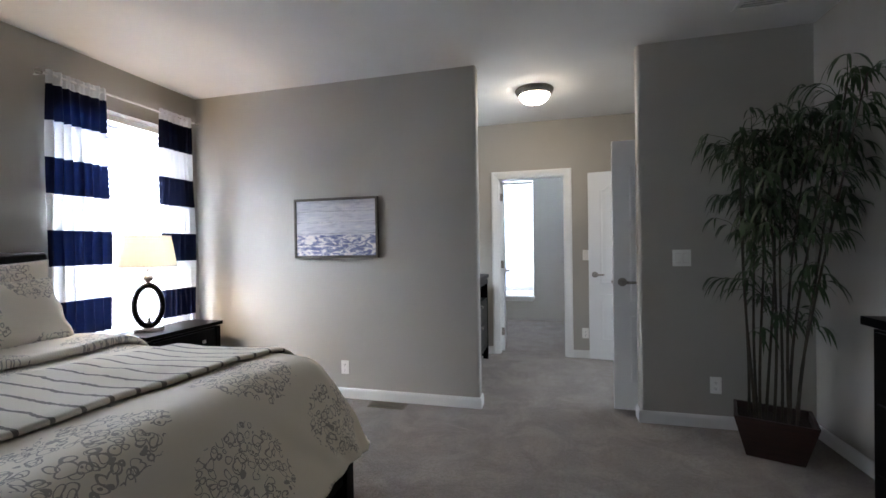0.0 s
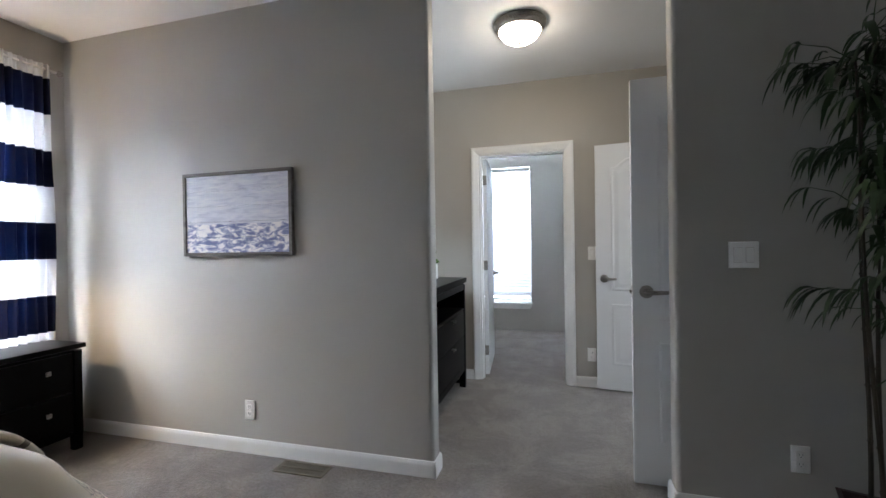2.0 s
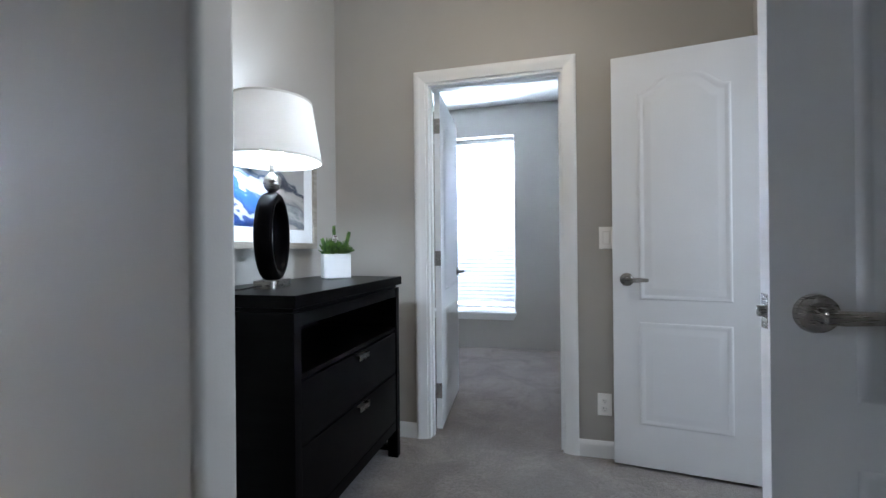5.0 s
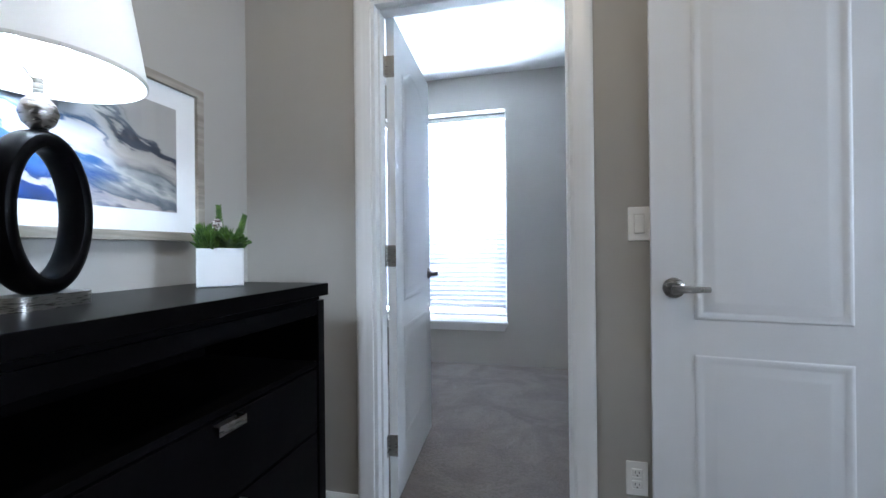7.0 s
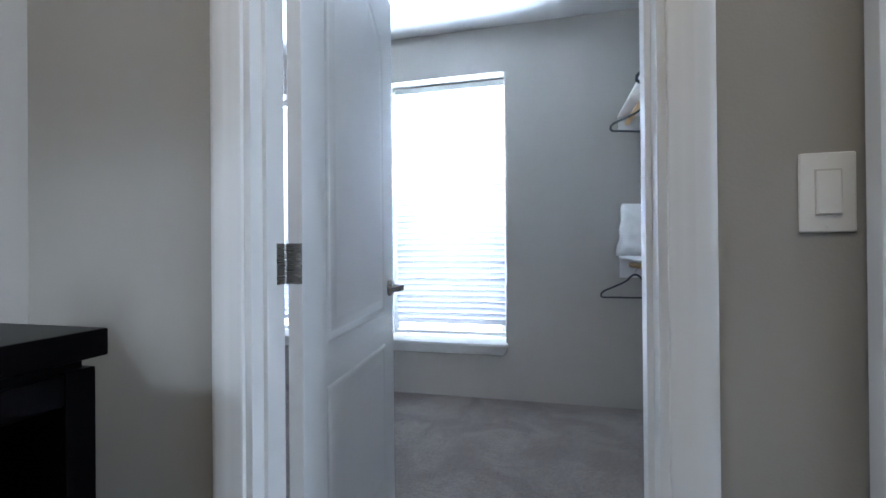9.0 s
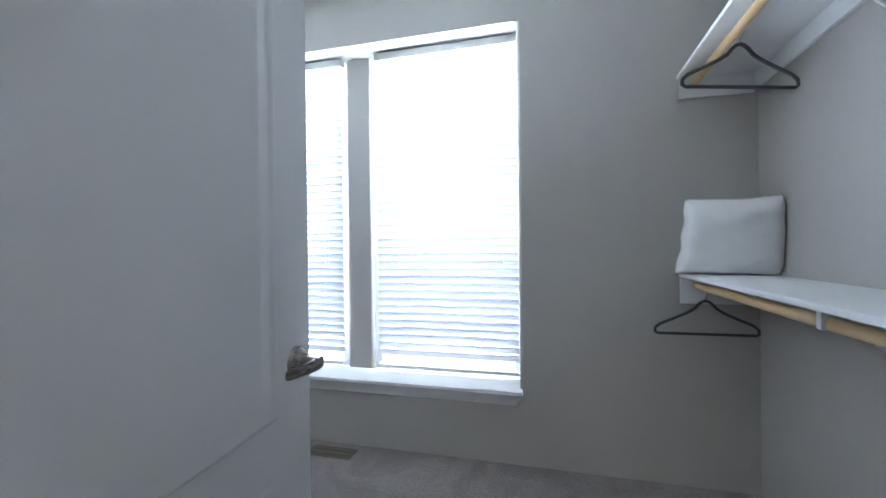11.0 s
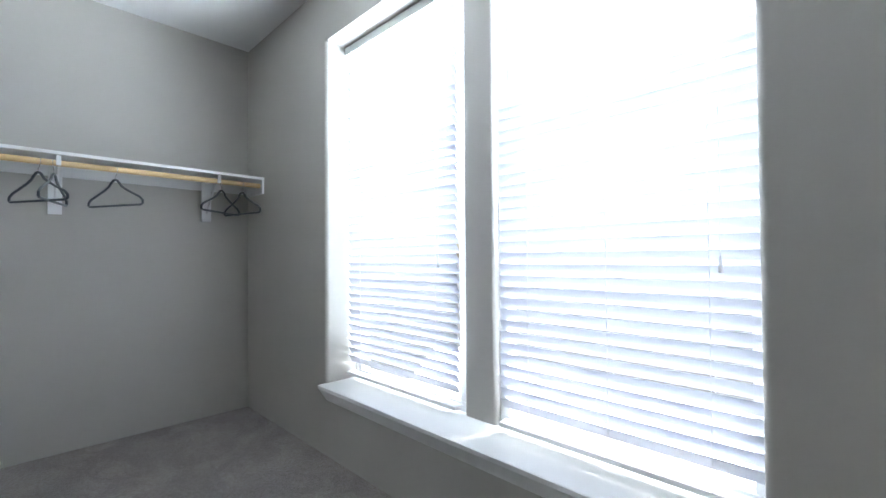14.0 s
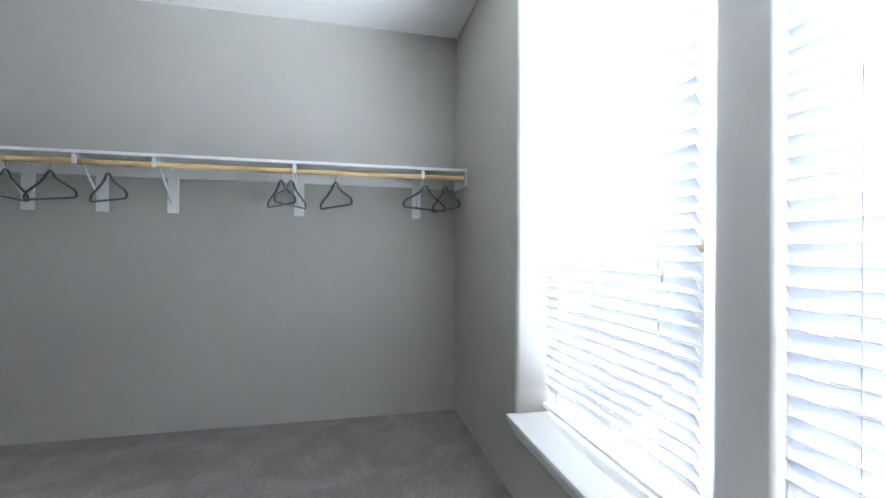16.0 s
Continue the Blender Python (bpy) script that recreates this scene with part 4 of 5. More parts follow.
def table_lamp(at, turn, label, watts, colour, cord=False, cloth_mat=None):
    """A ring-bodied table lamp with a drum shade, its foot at z 0."""
    lampy = thing("table_lamp", at, label, "table lamp", turn)
    bm = bmesh.new()
    box(bm, -0.098, 0.098, -0.047, 0.047, 0.0, 0.029)
    es = [e for e in bm.edges if abs(e.verts[0].co.z - e.verts[1].co.z) > 0.01]
    bmesh.ops.bevel(bm, geom=es, offset=0.040, segments=6, affect="EDGES", profile=0.5)
    part("base", bm, NICKEL, lampy, "brushed nickel base plate")
    bm = bmesh.new()
    n = 56
    prof = [(-0.030, -0.030), (0.030, -0.030), (0.038, 0.0), (0.030, 0.030), (-0.030, 0.030), (-0.036, 0.0)]
    rings = []
    for k in range(n):
        a = 2 * math.pi * k / n
        ca, sa = math.cos(a), math.sin(a)
        rings.append([bm.verts.new(((0.088 + u * 0.55) * ca, v * 1.2, 0.197 + (0.152 + u * 0.62) * sa)) for u, v in prof])
    for k in range(n):
        for j in range(6):
            bm.faces.new((rings[k][j], rings[k][(j + 1) % 6], rings[(k + 1) % n][(j + 1) % 6], rings[(k + 1) % n][j]))
    ob = part("ring_body", bm, ESPRESSO, lampy, "dark oval wooden ring")
    ob.modifiers.new("round", "SUBSURF").levels = 1
    bm = bmesh.new()
    lathe(bm, [(0.0, 0.364), (0.013, 0.366), (0.016, 0.374), (0.027, 0.385), (0.034, 0.407), (0.028, 0.428), (0.016, 0.440), (0.009, 0.446), (0.009, 0.49), (0.0, 0.49)], 28)
    part("neck", bm, NICKEL, lampy, "round brushed nickel neck")
    z0, z1, r0, r1 = 0.490, 0.726, 0.188, 0.153
    bm = bmesh.new()
    lathe(bm, [(r0 - 0.002, z0), (r0, z0), (r0 + 0.001, z0 + 0.008), (r1 + 0.001, z1 - 0.008), (r1, z1), (r1 - 0.002, z1), (r0 - 0.002, z0)], 56)
    shade = part("shade", bm, cloth_mat or SHADE, lampy, "linen drum shade, lit")
    for r, z in ((r0 + 0.0005, z0 + 0.004), (r1 + 0.0005, z1 - 0.004)):
        bm = bmesh.new()
        lathe(bm, [(r, z - 0.004), (r + 0.0015, z - 0.004), (r + 0.0015, z + 0.004), (r, z + 0.004)], 56)
        part("trim_band", bm, SEAM, shade)
    bm = bmesh.new()
    for k in range(3):
        a = 2 * math.pi * k / 3
        tube(bm, (0, 0, z1 - 0.02), (r1 * math.cos(a), r1 * math.sin(a), z1 - 0.006), 0.002, None, 6)
    tube(bm, (0, 0, z1 - 0.03), (0, 0, z1 + 0.02), 0.003, None, 8)
    tube(bm, (0, 0, z1 + 0.012), (0, 0, z1 + 0.032), 0.009, 0.004, 12)
    for s in (-1, 1):
        sweep(bm, [(0.008 * s, 0, 0.47), (0.045 * s, 0, 0.50), (0.055 * s, 0, 0.58), (0.03 * s, 0, 0.68), (0.0, 0, z1 - 0.025)], 0.002, 6)
    part("harp", bm, NICKEL, lampy)
    bm = bmesh.new()
    lathe(bm, [(0.012, 0.48), (0.014, 0.495), (0.022, 0.52), (0.030, 0.55), (0.028, 0.575), (0.015, 0.590), (0.0, 0.594)], 20)
    part("bulb", bm, BULB, lampy, "lit bulb")
    for zz in (0.55,):
        m = lampy.matrix_world @ pose(0, 0, zz)
        lamp("lamp_light", "POINT", m, watts, colour, radius=0.05).visible_camera = True
    if cord:
        bm = bmesh.new()
        sweep(bm, [(-0.09, 0.0, 0.010), (-0.13, 0.01, 0.012), (-0.17, 0.04, 0.006), (-0.19, 0.10, 0.003), (-0.19, 0.20, 0.003)], 0.003, 6)
        part("cord", bm, GAP, lampy, "black lamp cord")
    return lampy


table_lamp((-2.66, 2.895, 0.655), 50, "table lamp with dark oval ring body and cream shade, lit", BEDSIDE, (1.0, 0.72, 0.42), cloth_mat=CREAM)
# small dark pine cone seen inside the ring
bm = bmesh.new()
for k in range(7):
    r = 0.024 * (1 - k / 8)
    lathe(bm, [(0.002, 0.007 * k), (r, 0.007 * k + 0.001), (r * 0.5, 0.007 * k + 0.009), (0.002, 0.007 * k + 0.010)], 9, (0, 0, 0))
cone = finish("pine_cone", bm, CANE)
cone.matrix_world = pose(-2.66, 2.895, 0.655 + 0.022 + 0.036)
tagged(cone, "small dark ornament standing inside the lamp's ring", "ornament")

# picture on the wall beside the opening
pic = thing("wall_picture", (-1.457, YB, 1.434), "beach scene painted on pale boards in a weathered grey frame", "picture")
PW, PH = 0.387, 0.253
for nm, b in (("frame_rail", (-PW, PW, -0.028, 0, PH - 0.020, PH)), ("frame_rail", (-PW, PW, -0.028, 0, -PH, -PH + 0.020)),
              ("frame_stile", (-PW, -PW + 0.020, -0.028, 0, -PH + 0.020, PH - 0.020)), ("frame_stile", (PW - 0.020, PW, -0.028, 0, -PH + 0.020, PH - 0.020))):
    piece(nm, GREYWOOD, pic, b, bevel=0.002)
piece("backing", GAP, pic, (-PW + 0.02, PW - 0.02, -0.012, -0.001, -PH + 0.02, PH - 0.02), bevel=0)
bh = (2 * PH - 0.040) / 5
for k in range(5):
    z = -PH + 0.020 + k * bh
    piece("board", BEACH, pic, (-PW + 0.021, PW - 0.021, -0.021, -0.012, z + 0.0008, z + bh - 0.0008), bevel=0.001)


def plate(at, turn, label, category, gangs=1, outlet=False, rocker=True):
    """A wall plate facing -y before it is turned."""
    p = thing("outlet" if outlet else "light_switch", at, label, category, turn)
    w = 0.035 + 0.0 if gangs == 1 else 0.058
    bm = bmesh.new()
    box(bm, -w, w, -0.006, 0, -0.0575, 0.0575, 0.003, 3)
    part("plate", bm, PLATE, p)
    for g in range(gangs):
        x = 0 if gangs == 1 else (-0.023 + 0.046 * g)
        if outlet:
            for z in (-0.020, 0.020):
                bm = bmesh.new()
                box(bm, x - 0.0165, x + 0.0165, -0.0085, -0.005, z - 0.014, z + 0.014, 0.004, 3)
                face = part("receptacle", bm, PLATE, p)
                # near-black blocks on the face stand in for shade inside the holes
                bm = bmesh.new()
                for sx, hh in ((-0.0065, 0.008), (0.0065, 0.0065)):
                    box(bm, x + sx - 0.001, x + sx + 0.001, -0.0088, -0.0075, z - hh / 2 + 0.002, z + hh / 2 + 0.002)
                tube(bm, (x, -0.0075, z - 0.0085), (x, -0.0088, z - 0.0085), 0.0024, None, 10)
                part("slot_shade", bm, GAP, face)
        else:
            # darker block behind the rocker colours in the shade of the gap round it
            bm = bmesh.new()
            box(bm, x - 0.0165, x + 0.0165, -0.0075, -0.005, -0.0335, 0.0335, 0.001)
            part("rocker_gap_shade", bm, SEAM, p)
            bm = bmesh.new()
            vs = box(bm, x - 0.0150, x + 0.0150, -0.0115, -0.006, -0.031, 0.031, 0.0015)
            for v in bm.verts:
                if v.co.y < -0.008:
                    v.co.y += 0.0035 * (v.co.z + 0.031) / 0.062
            part("rocker", bm, PLATE, p)
    bm = bmesh.new()
    for x in ([0] if gangs == 1 else [-0.023, 0.023]):
        for z in ((-0.048, 0.048) if not outlet else (0.0,)):
            tube(bm, (x, -0.0055, z), (x, -0.0072, z), 0.003, None, 10)
    part("screws", bm, PLATE, p)
    return p


plate((1.172, YB, 1.160), 0, "white double rocker switch plate", "light switch", gangs=2)
plate((1.372, YB, 0.292), 0, "white duplex wall outlet low beside the plant", "outlet", outlet=True)
plate((-1.396, YB, 0.258), 0, "white duplex wall outlet below the beach picture", "outlet", outlet=True)
plate((0.672, YH, 1.140), 0, "white rocker switch beside the closet door", "light switch")
plate((0.657, YH, 0.275), 0, "white duplex outlet beside the closet door", "outlet", outlet=True)


def floor_vent(x0, x1, y0, y1):
    v = thing("floor_vent", ((x0 + x1) / 2, (y0 + y1) / 2, 0), "bronze metal floor register set in the carpet", "floor vent")
    hx, hy = (x1 - x0) / 2, (y1 - y0) / 2
    bm = bmesh.new()
    for b in ((-hx, hx, hy - 0.014, hy), (-hx, hx, -hy, -hy + 0.014), (-hx, -hx + 0.014, -hy + 0.014, hy - 0.014), (hx - 0.014, hx, -hy + 0.014, hy - 0.014)):
        box(bm, *b, 0.0, 0.007, 0.002)
    part("frame", bm, VENTM, v)
    # flat dark sheet stands in for the shade below the register
    piece("duct_shade", GAP, v, (-hx + 0.01, hx - 0.01, -hy + 0.01, hy - 0.01, 0.0, 0.001), bevel=0)
    n = 18
    for k in range(n):
        x = -hx + 0.02 + (2 * hx - 0.04) * k / (n - 1)
        piece("slat", VENTM, v, (x - 0.0025, x + 0.0025, -hy + 0.012, hy - 0.012, 0.001, 0.006), bevel=0)
    piece("bar", VENTM, v, (-hx + 0.012, hx - 0.012, -0.004, 0.004, 0.002, 0.0065), bevel=0)
    return v


floor_vent(-1.13, -0.83, 3.435, 3.555)
floor_vent(-1.165, -0.895, 7.38, 7.49)

# ceiling vent
cv = thing("ceiling_vent", (1.52, 3.13, H), "square grey ceiling return grille", "ceiling vent")
bm = bmesh.new()
for b in ((-0.15, 0.15, 0.12, 0.15), (-0.15, 0.15, -0.15, -0.12), (-0.15, -0.12, -0.12, 0.12), (0.12, 0.15, -0.12, 0.12)):
    box(bm, *b, -0.010, 0, 0.002)
part("frame", bm, TRIM, cv)
for k in range(9):
    y = -0.108 + 0.027 * k
    bm = bmesh.new()
    box(bm, -0.12, 0.12, y - 0.010, y + 0.010, -0.008, -0.006)
    bmesh.ops.rotate(bm, cent=(0, y, -0.007), matrix=Matrix.Rotation(radians(28), 3, "X"), verts=bm.verts)
    part("slat", bm, GRILLE, cv)

# dark dresser along the side wall
ds = thing("dresser", (0, 0, 0), "dark espresso dresser against the side wall", "dresser")
piece("top", ESPRESSO, ds, (1.475, 1.935, 0.85, 2.38, 0.935, 0.97), bevel=0.004)
piece("body", ESPRESSO, ds, (1.50, 1.930, 0.88, 2.35, 0.08, 0.925), bevel=0.003)
piece("neck", ESPRESSO, ds, (1.51, 1.925, 0.89, 2.34, 0.92, 0.94), bevel=0)
piece("plinth", ESPRESSO, ds, (1.53, 1.92, 0.90, 2.33, 0.0, 0.085), bevel=0.002)
for r in range(3):
    for c in range(2):
        z0, y0 = 0.11 + r * 0.272, 0.90 + c * 0.72
        d = piece("drawer_front", ESPRESSO, ds, (1.486, 1.505, y0, y0 + 0.705, z0, z0 + 0.262), bevel=0.003)
        piece("pull", NICKEL, d, (1.470, 1.486, y0 + 0.30, y0 + 0.405, z0 + 0.17, z0 + 0.182), bevel=0.002)


# ---- bamboo in its planter ----
plant = thing("bamboo_plant", (1.570, 3.275, 0), "tall bamboo with thin dark canes in a dark red planter", "potted plant", -20)
bm = bmesh.new()
lo, hi = 0.135, 0.195
vs = []
for r, ry, z in ((lo, lo * 0.8, 0.0), (hi, hi * 0.8, 0.24), (hi - 0.016, hi * 0.8 - 0.016, 0.24), (hi - 0.020, hi * 0.8 - 0.020, 0.20)):
    vs.append([bm.verts.new((sx * r, sy * ry, z)) for sx, sy in ((-1, -1), (1, -1), (1, 1), (-1, 1))])
for a, b in zip(vs, vs[1:]):
    for k in range(4):
        bm.faces.new((a[k], a[(k + 1) % 4], b[(k + 1) % 4], b[k]))
bm.faces.new(vs[0][::-1])
part("planter", bm, CRATE, plant, "tapered dark red wooden planter")
bm = bmesh.new()
box(bm, -hi + 0.022, hi - 0.022, -hi * 0.8 + 0.022, hi * 0.8 - 0.022, 0.18, 0.202)
part("moss", bm, SOIL, plant)
rnd = random.Random(7)


def leaf_fan(bm, base, heading, count, size):
    """Long drooping leaves from one node."""
    for _ in range(count):
        a = heading + rnd.uniform(-1.1, 1.1)
        length = size * rnd.uniform(0.7, 1.25)
        rise = rnd.uniform(-0.05, 0.55)
        width = length * rnd.uniform(0.075, 0.115)
        side = Vector((-math.sin(a), math.cos(a), rnd.uniform(-0.4, 0.4))).normalized()
        prev = None
        for k in range(6):
            f = k / 5
            p = base + Vector((math.cos(a), math.sin(a), 0)) * length * f * (1 - 0.25 * f) + Vector((0, 0, length * (rise * f - 0.95 * f * f)))
            w = width * (0.25 + 1.9 * f) * (1 - f) ** 0.9 if k else width * 0.12
            l, r = bm.verts.new(p - side * w), bm.verts.new(p + side * w)
            if prev:
                bm.faces.new((prev[0], prev[1], r, l))
            prev = (l, r)


canes = [(-0.13, 0.02, -0.12, 0.02, 1.80), (-0.10, -0.05, -0.17, -0.06, 1.84), (-0.07, 0.06, -0.10, 0.08, 1.98), (-0.05, -0.02, -0.05, 0.0, 1.90), (-0.02, 0.05, 0.04, 0.06, 1.95),
         (0.0, -0.05, 0.0, -0.10, 1.88), (0.03, 0.02, 0.08, 0.02, 1.98), (0.06, -0.04, 0.16, -0.12, 1.95), (0.09, 0.04, 0.26, -0.16, 2.02), (0.12, -0.02, 0.34, -0.40, 2.05), (0.13, 0.05, 0.30, -0.26, 2.06)]
for cx, cy, tx, ty, top in canes:
    bm = bmesh.new()
    n = 16
    pts = []
    for k in range(n + 1):
        f = k / n
        bend = 0.015 * math.sin(f * 5 + cx * 40)
        pts.append(Vector((cx + (tx - cx) * f ** 1.6 + bend, cy + (ty - cy) * f ** 1.6 + bend * 0.6, 0.19 + (top - 0.19) * f)))
    sweep(bm, pts, [0.0085 * (1 - 0.55 * k / n) for k in range(n + 1)], 7)
    for k in range(1, n, 2):
        tube(bm, pts[k] - Vector((0, 0, 0.004)), pts[k] + Vector((0, 0, 0.004)), 0.0105 * (1 - 0.5 * k / n), None, 7)
    cane = part("cane", bm, CANE, plant)
    bm = bmesh.new()
    for k in range(5, n + 1):
        z = pts[k].z
        dense = 1 if z < 1.2 else (2 if z < 1.7 else 3)
        if z < 1.3 and rnd.random() < 0.5:
            continue
        for _ in range(dense):
            a = rnd.uniform(0, 2 * math.pi)
            reach = rnd.uniform(0.05, 0.20) * (0.7 if z < 1.2 else 1.0)
            tip = pts[k] + Vector((math.cos(a) * reach, math.sin(a) * reach, rnd.uniform(0.0, 0.10)))
            sweep(bm, [pts[k], pts[k].lerp(tip, 0.5) + Vector((0, 0, 0.02)), tip], [0.0025, 0.002, 0.0012], 4)
            leaf_fan(bm, tip, a, rnd.randint(4, 6), 0.125)
            leaf_fan(bm, pts[k].lerp(tip, 0.5), a, 2, 0.11)
    part("foliage", bm, BAMBOO, cane, "long narrow dark green leaves")
# stray side shoots
for a, reach, z in ((2.9, 0.26, 1.86), (3.0, 0.25, 1.52), (-1.0, 0.40, 1.28), (-0.9, 0.42, 1.62), (3.2, 0.26, 1.02)):
    bm = bmesh.new()
    base = Vector((0.0, 0.0, z - 0.12))
    tip = base + Vector((math.cos(a) * reach, math.sin(a) * reach, 0.14))
    mid = base.lerp(tip, 0.55) + Vector((0, 0, 0.06))
    sweep(bm, [base, mid, tip], [0.004, 0.003, 0.0015], 5)
    for f in (0.55, 0.75, 0.9, 1.0):
        leaf_fan(bm, mid.lerp(tip, (f - 0.55) / 0.45), a, 4, 0.13)
    part("side_shoot", bm, BAMBOO, plant)


# ---- hall ----
con = thing("console_cabinet", (0, 0, 0), "espresso wooden media chest with open shelf and two drawers", "cabinet")
CX0, CX1, CY0, CY1 = -0.868, -0.392, 4.105, 5.050
piece("top", ESPRESSO, con, (CX0, CX1 + 0.012, CY0 - 0.010, CY1 + 0.010, 0.905, 0.947), bevel=0.003)
piece("top_rail", ESPRESSO, con, (CX0 + 0.01, CX1 - 0.012, CY0 + 0.012, CY1 - 0.012, 0.885, 0.906), bevel=0)
for y in (CY0, CY1 - 0.042):
    piece("side_panel", ESPRESSO, con, (CX0, CX1, y, y + 0.042, 0.10, 0.890), bevel=0.003)
    for x in (CX0, CX1 - 0.055):
        piece("leg", ESPRESSO, con, (x, x + 0.055, y, y + 0.042, 0.0, 0.102), bevel=0.003)
    piece("foot_rail", ESPRESSO, con, (CX0 + 0.05, CX1 - 0.05, y + 0.006, y + 0.036, 0.03, 0.06), bevel=0.002)
piece("back_panel", ESPRESSO, con, (CX0 + 0.004, CX0 + 0.016, CY0 + 0.04, CY1 - 0.04, 0.12, 0.886), bevel=0)
piece("rail", ESPRESSO, con, (CX0 + 0.01, CX1 - 0.003, CY0 + 0.041, CY1 - 0.041, 0.842, 0.887), bevel=0.002)
piece("shelf", ESPRESSO, con, (CX0 + 0.01, CX1 - 0.006, CY0 + 0.041, CY1 - 0.041, 0.665, 0.684), bevel=0.002)
piece("bottom_rail", ESPRESSO, con, (CX0 + 0.01, CX1 - 0.006, CY0 + 0.041, CY1 - 0.041, 0.145, 0.195), bevel=0.002)
for z0, z1 in ((0.450, 0.660), (0.200, 0.444)):
    d = piece("drawer", ESPRESSO, con, (CX0 + 0.03, CX1 - 0.004, CY0 + 0.046, CY1 - 0.046, z0, z1), bevel=0.003)
    bm = bmesh.new()
    box(bm, CX1 - 0.006, CX1 + 0.016, 4.545, 4.635, z1 - 0.012, z1 - 0.008, 0.001)
    box(bm, CX1 + 0.012, CX1 + 0.016, 4.545, 4.635, z1 - 0.034, z1 - 0.008, 0.001)
    part("pull", bm, NICKEL, d, "brushed nickel tab pull")

table_lamp((-0.664, 4.372, 0.947), 104, "table lamp with dark oval ring body and white drum shade, lit", CONSOLE, (0.80, 0.91, 1.0), cord=True)

art = thing("framed_art", (XH, 4.545, 1.372), "abstract blue wave print with white mat in a driftwood frame", "picture")
AW, AH = 0.466, 0.274
for nm, b in (("frame_rail", (-AW, AW, AH - 0.030, AH)), ("frame_rail", (-AW, AW, -AH, -AH + 0.030)), ("frame_stile", (-AW, -AW + 0.030, -AH + 0.030, AH - 0.030)), ("frame_stile", (AW - 0.030, AW, -AH + 0.030, AH - 0.030))):
    piece(nm, DRIFT, art, (0.0, 0.024, *b), bevel=0.002)
piece("mat_board", MATW, art, (0.0, 0.010, -AW + 0.030, AW - 0.030, -AH + 0.030, AH - 0.030), bevel=0)
piece("print", WAVES, art, (0.009, 0.0118, -0.372, 0.356, -0.178, 0.175), bevel=0)
pg = piece("glass", PICGLASS, art, (0.0150, 0.0165, -AW + 0.030, AW - 0.030, -AH + 0.030, AH - 0.030), bevel=0)
pg.visible_shadow = False

# pot with succulents
pot = thing("succulent_planter", (-0.672, 4.885, 0.947), "white square ceramic pot of green succulents with a frosted cone", "potted plant", 40)
bm = bmesh.new()
ring = []
for h, z in ((0.060, 0.0), (0.064, 0.004), (0.064, 0.122), (0.062, 0.124), (0.058, 0.124), (0.057, 0.105)):
    ring.append([bm.verts.new((sx * (h + 0.004), sy * (h - 0.016), z)) for sx, sy in ((-1, -1), (1, -1), (1, 1), (-1, 1))])
for a, b in zip(ring, ring[1:]):
    for k in range(4):
        bm.faces.new((a[k], a[(k + 1) % 4], b[(k + 1) % 4], b[k]))
bm.faces.new(ring[0][::-1])
es = [e for e in bm.edges if abs(e.verts[0].co.z - e.verts[1].co.z) > 0.05]
bmesh.ops.bevel(bm, geom=es, offset=0.006, segments=3, affect="EDGES", profile=0.5)
part("pot", bm, POTW, pot, "white glazed ceramic pot")
piece("soil", SOIL, pot, (-0.060, 0.060, -0.040, 0.040, 0.09, 0.108), bevel=0)


def rosette(at, rings, size, lean):
    bm = bmesh.new()
    for r in range(rings):
        n = 8 + 2 * r
        for k in range(n):
            a = 2 * math.pi * (k + 0.5 * (r % 2)) / n
            up = radians(82 - 46 * r / max(1, rings - 1))
            length = size * (0.55 + 0.45 * r / rings)
            d = Vector((math.cos(a) * math.cos(up), math.sin(a) * math.cos(up), math.sin(up)))
            side = Vector((-math.sin(a), math.cos(a), 0))
            nrm = d.cross(side)
            prev = None
            for f, w in ((0.0, 0.10), (0.4, 0.17), (0.75, 0.13), (1.0, 0.008)):
                p = d * length * f + nrm * (-0.12 * length * f * f)
                loop = [bm.verts.new(p + side * w * length), bm.verts.new(p + nrm * 0.05 * length), bm.verts.new(p - side * w * length), bm.verts.new(p - nrm * 0.04 * length)]
                if prev:
                    for j in range(4):
                        bm.faces.new((prev[j], prev[(j + 1) % 4], loop[(j + 1) % 4], loop[j]))
                prev = loop
    bmesh.ops.transform(bm, matrix=pose(*at, lean[0], lean[1], 0), verts=bm.verts)
    part("succulent", bm, LEAF, pot)


def cushion_plant(at, size, count, seed):
    """A dense mound of short pointed fleshy leaves."""
    rnd = random.Random(seed)
    bm = bmesh.new()
    for k in range(count):
        a, up = rnd.uniform(0, 2 * math.pi), math.asin(rnd.uniform(0.02, 1.0))
        d = Vector((math.cos(a) * math.cos(up), math.sin(a) * math.cos(up), math.sin(up)))
        length = size * rnd.uniform(0.75, 1.1)
        mid = d * length * 0.62
        tip = d * length + Vector((0, 0, 0.14 * size))
        tube(bm, tuple(d * length * 0.25), tuple(mid), 0.0030, 0.0058, 6)
        tube(bm, tuple(mid), tuple(tip), 0.0058, 0.0008, 6)
    bmesh.ops.translate(bm, vec=at, verts=bm.verts)
    part("succulent", bm, LEAF, pot)


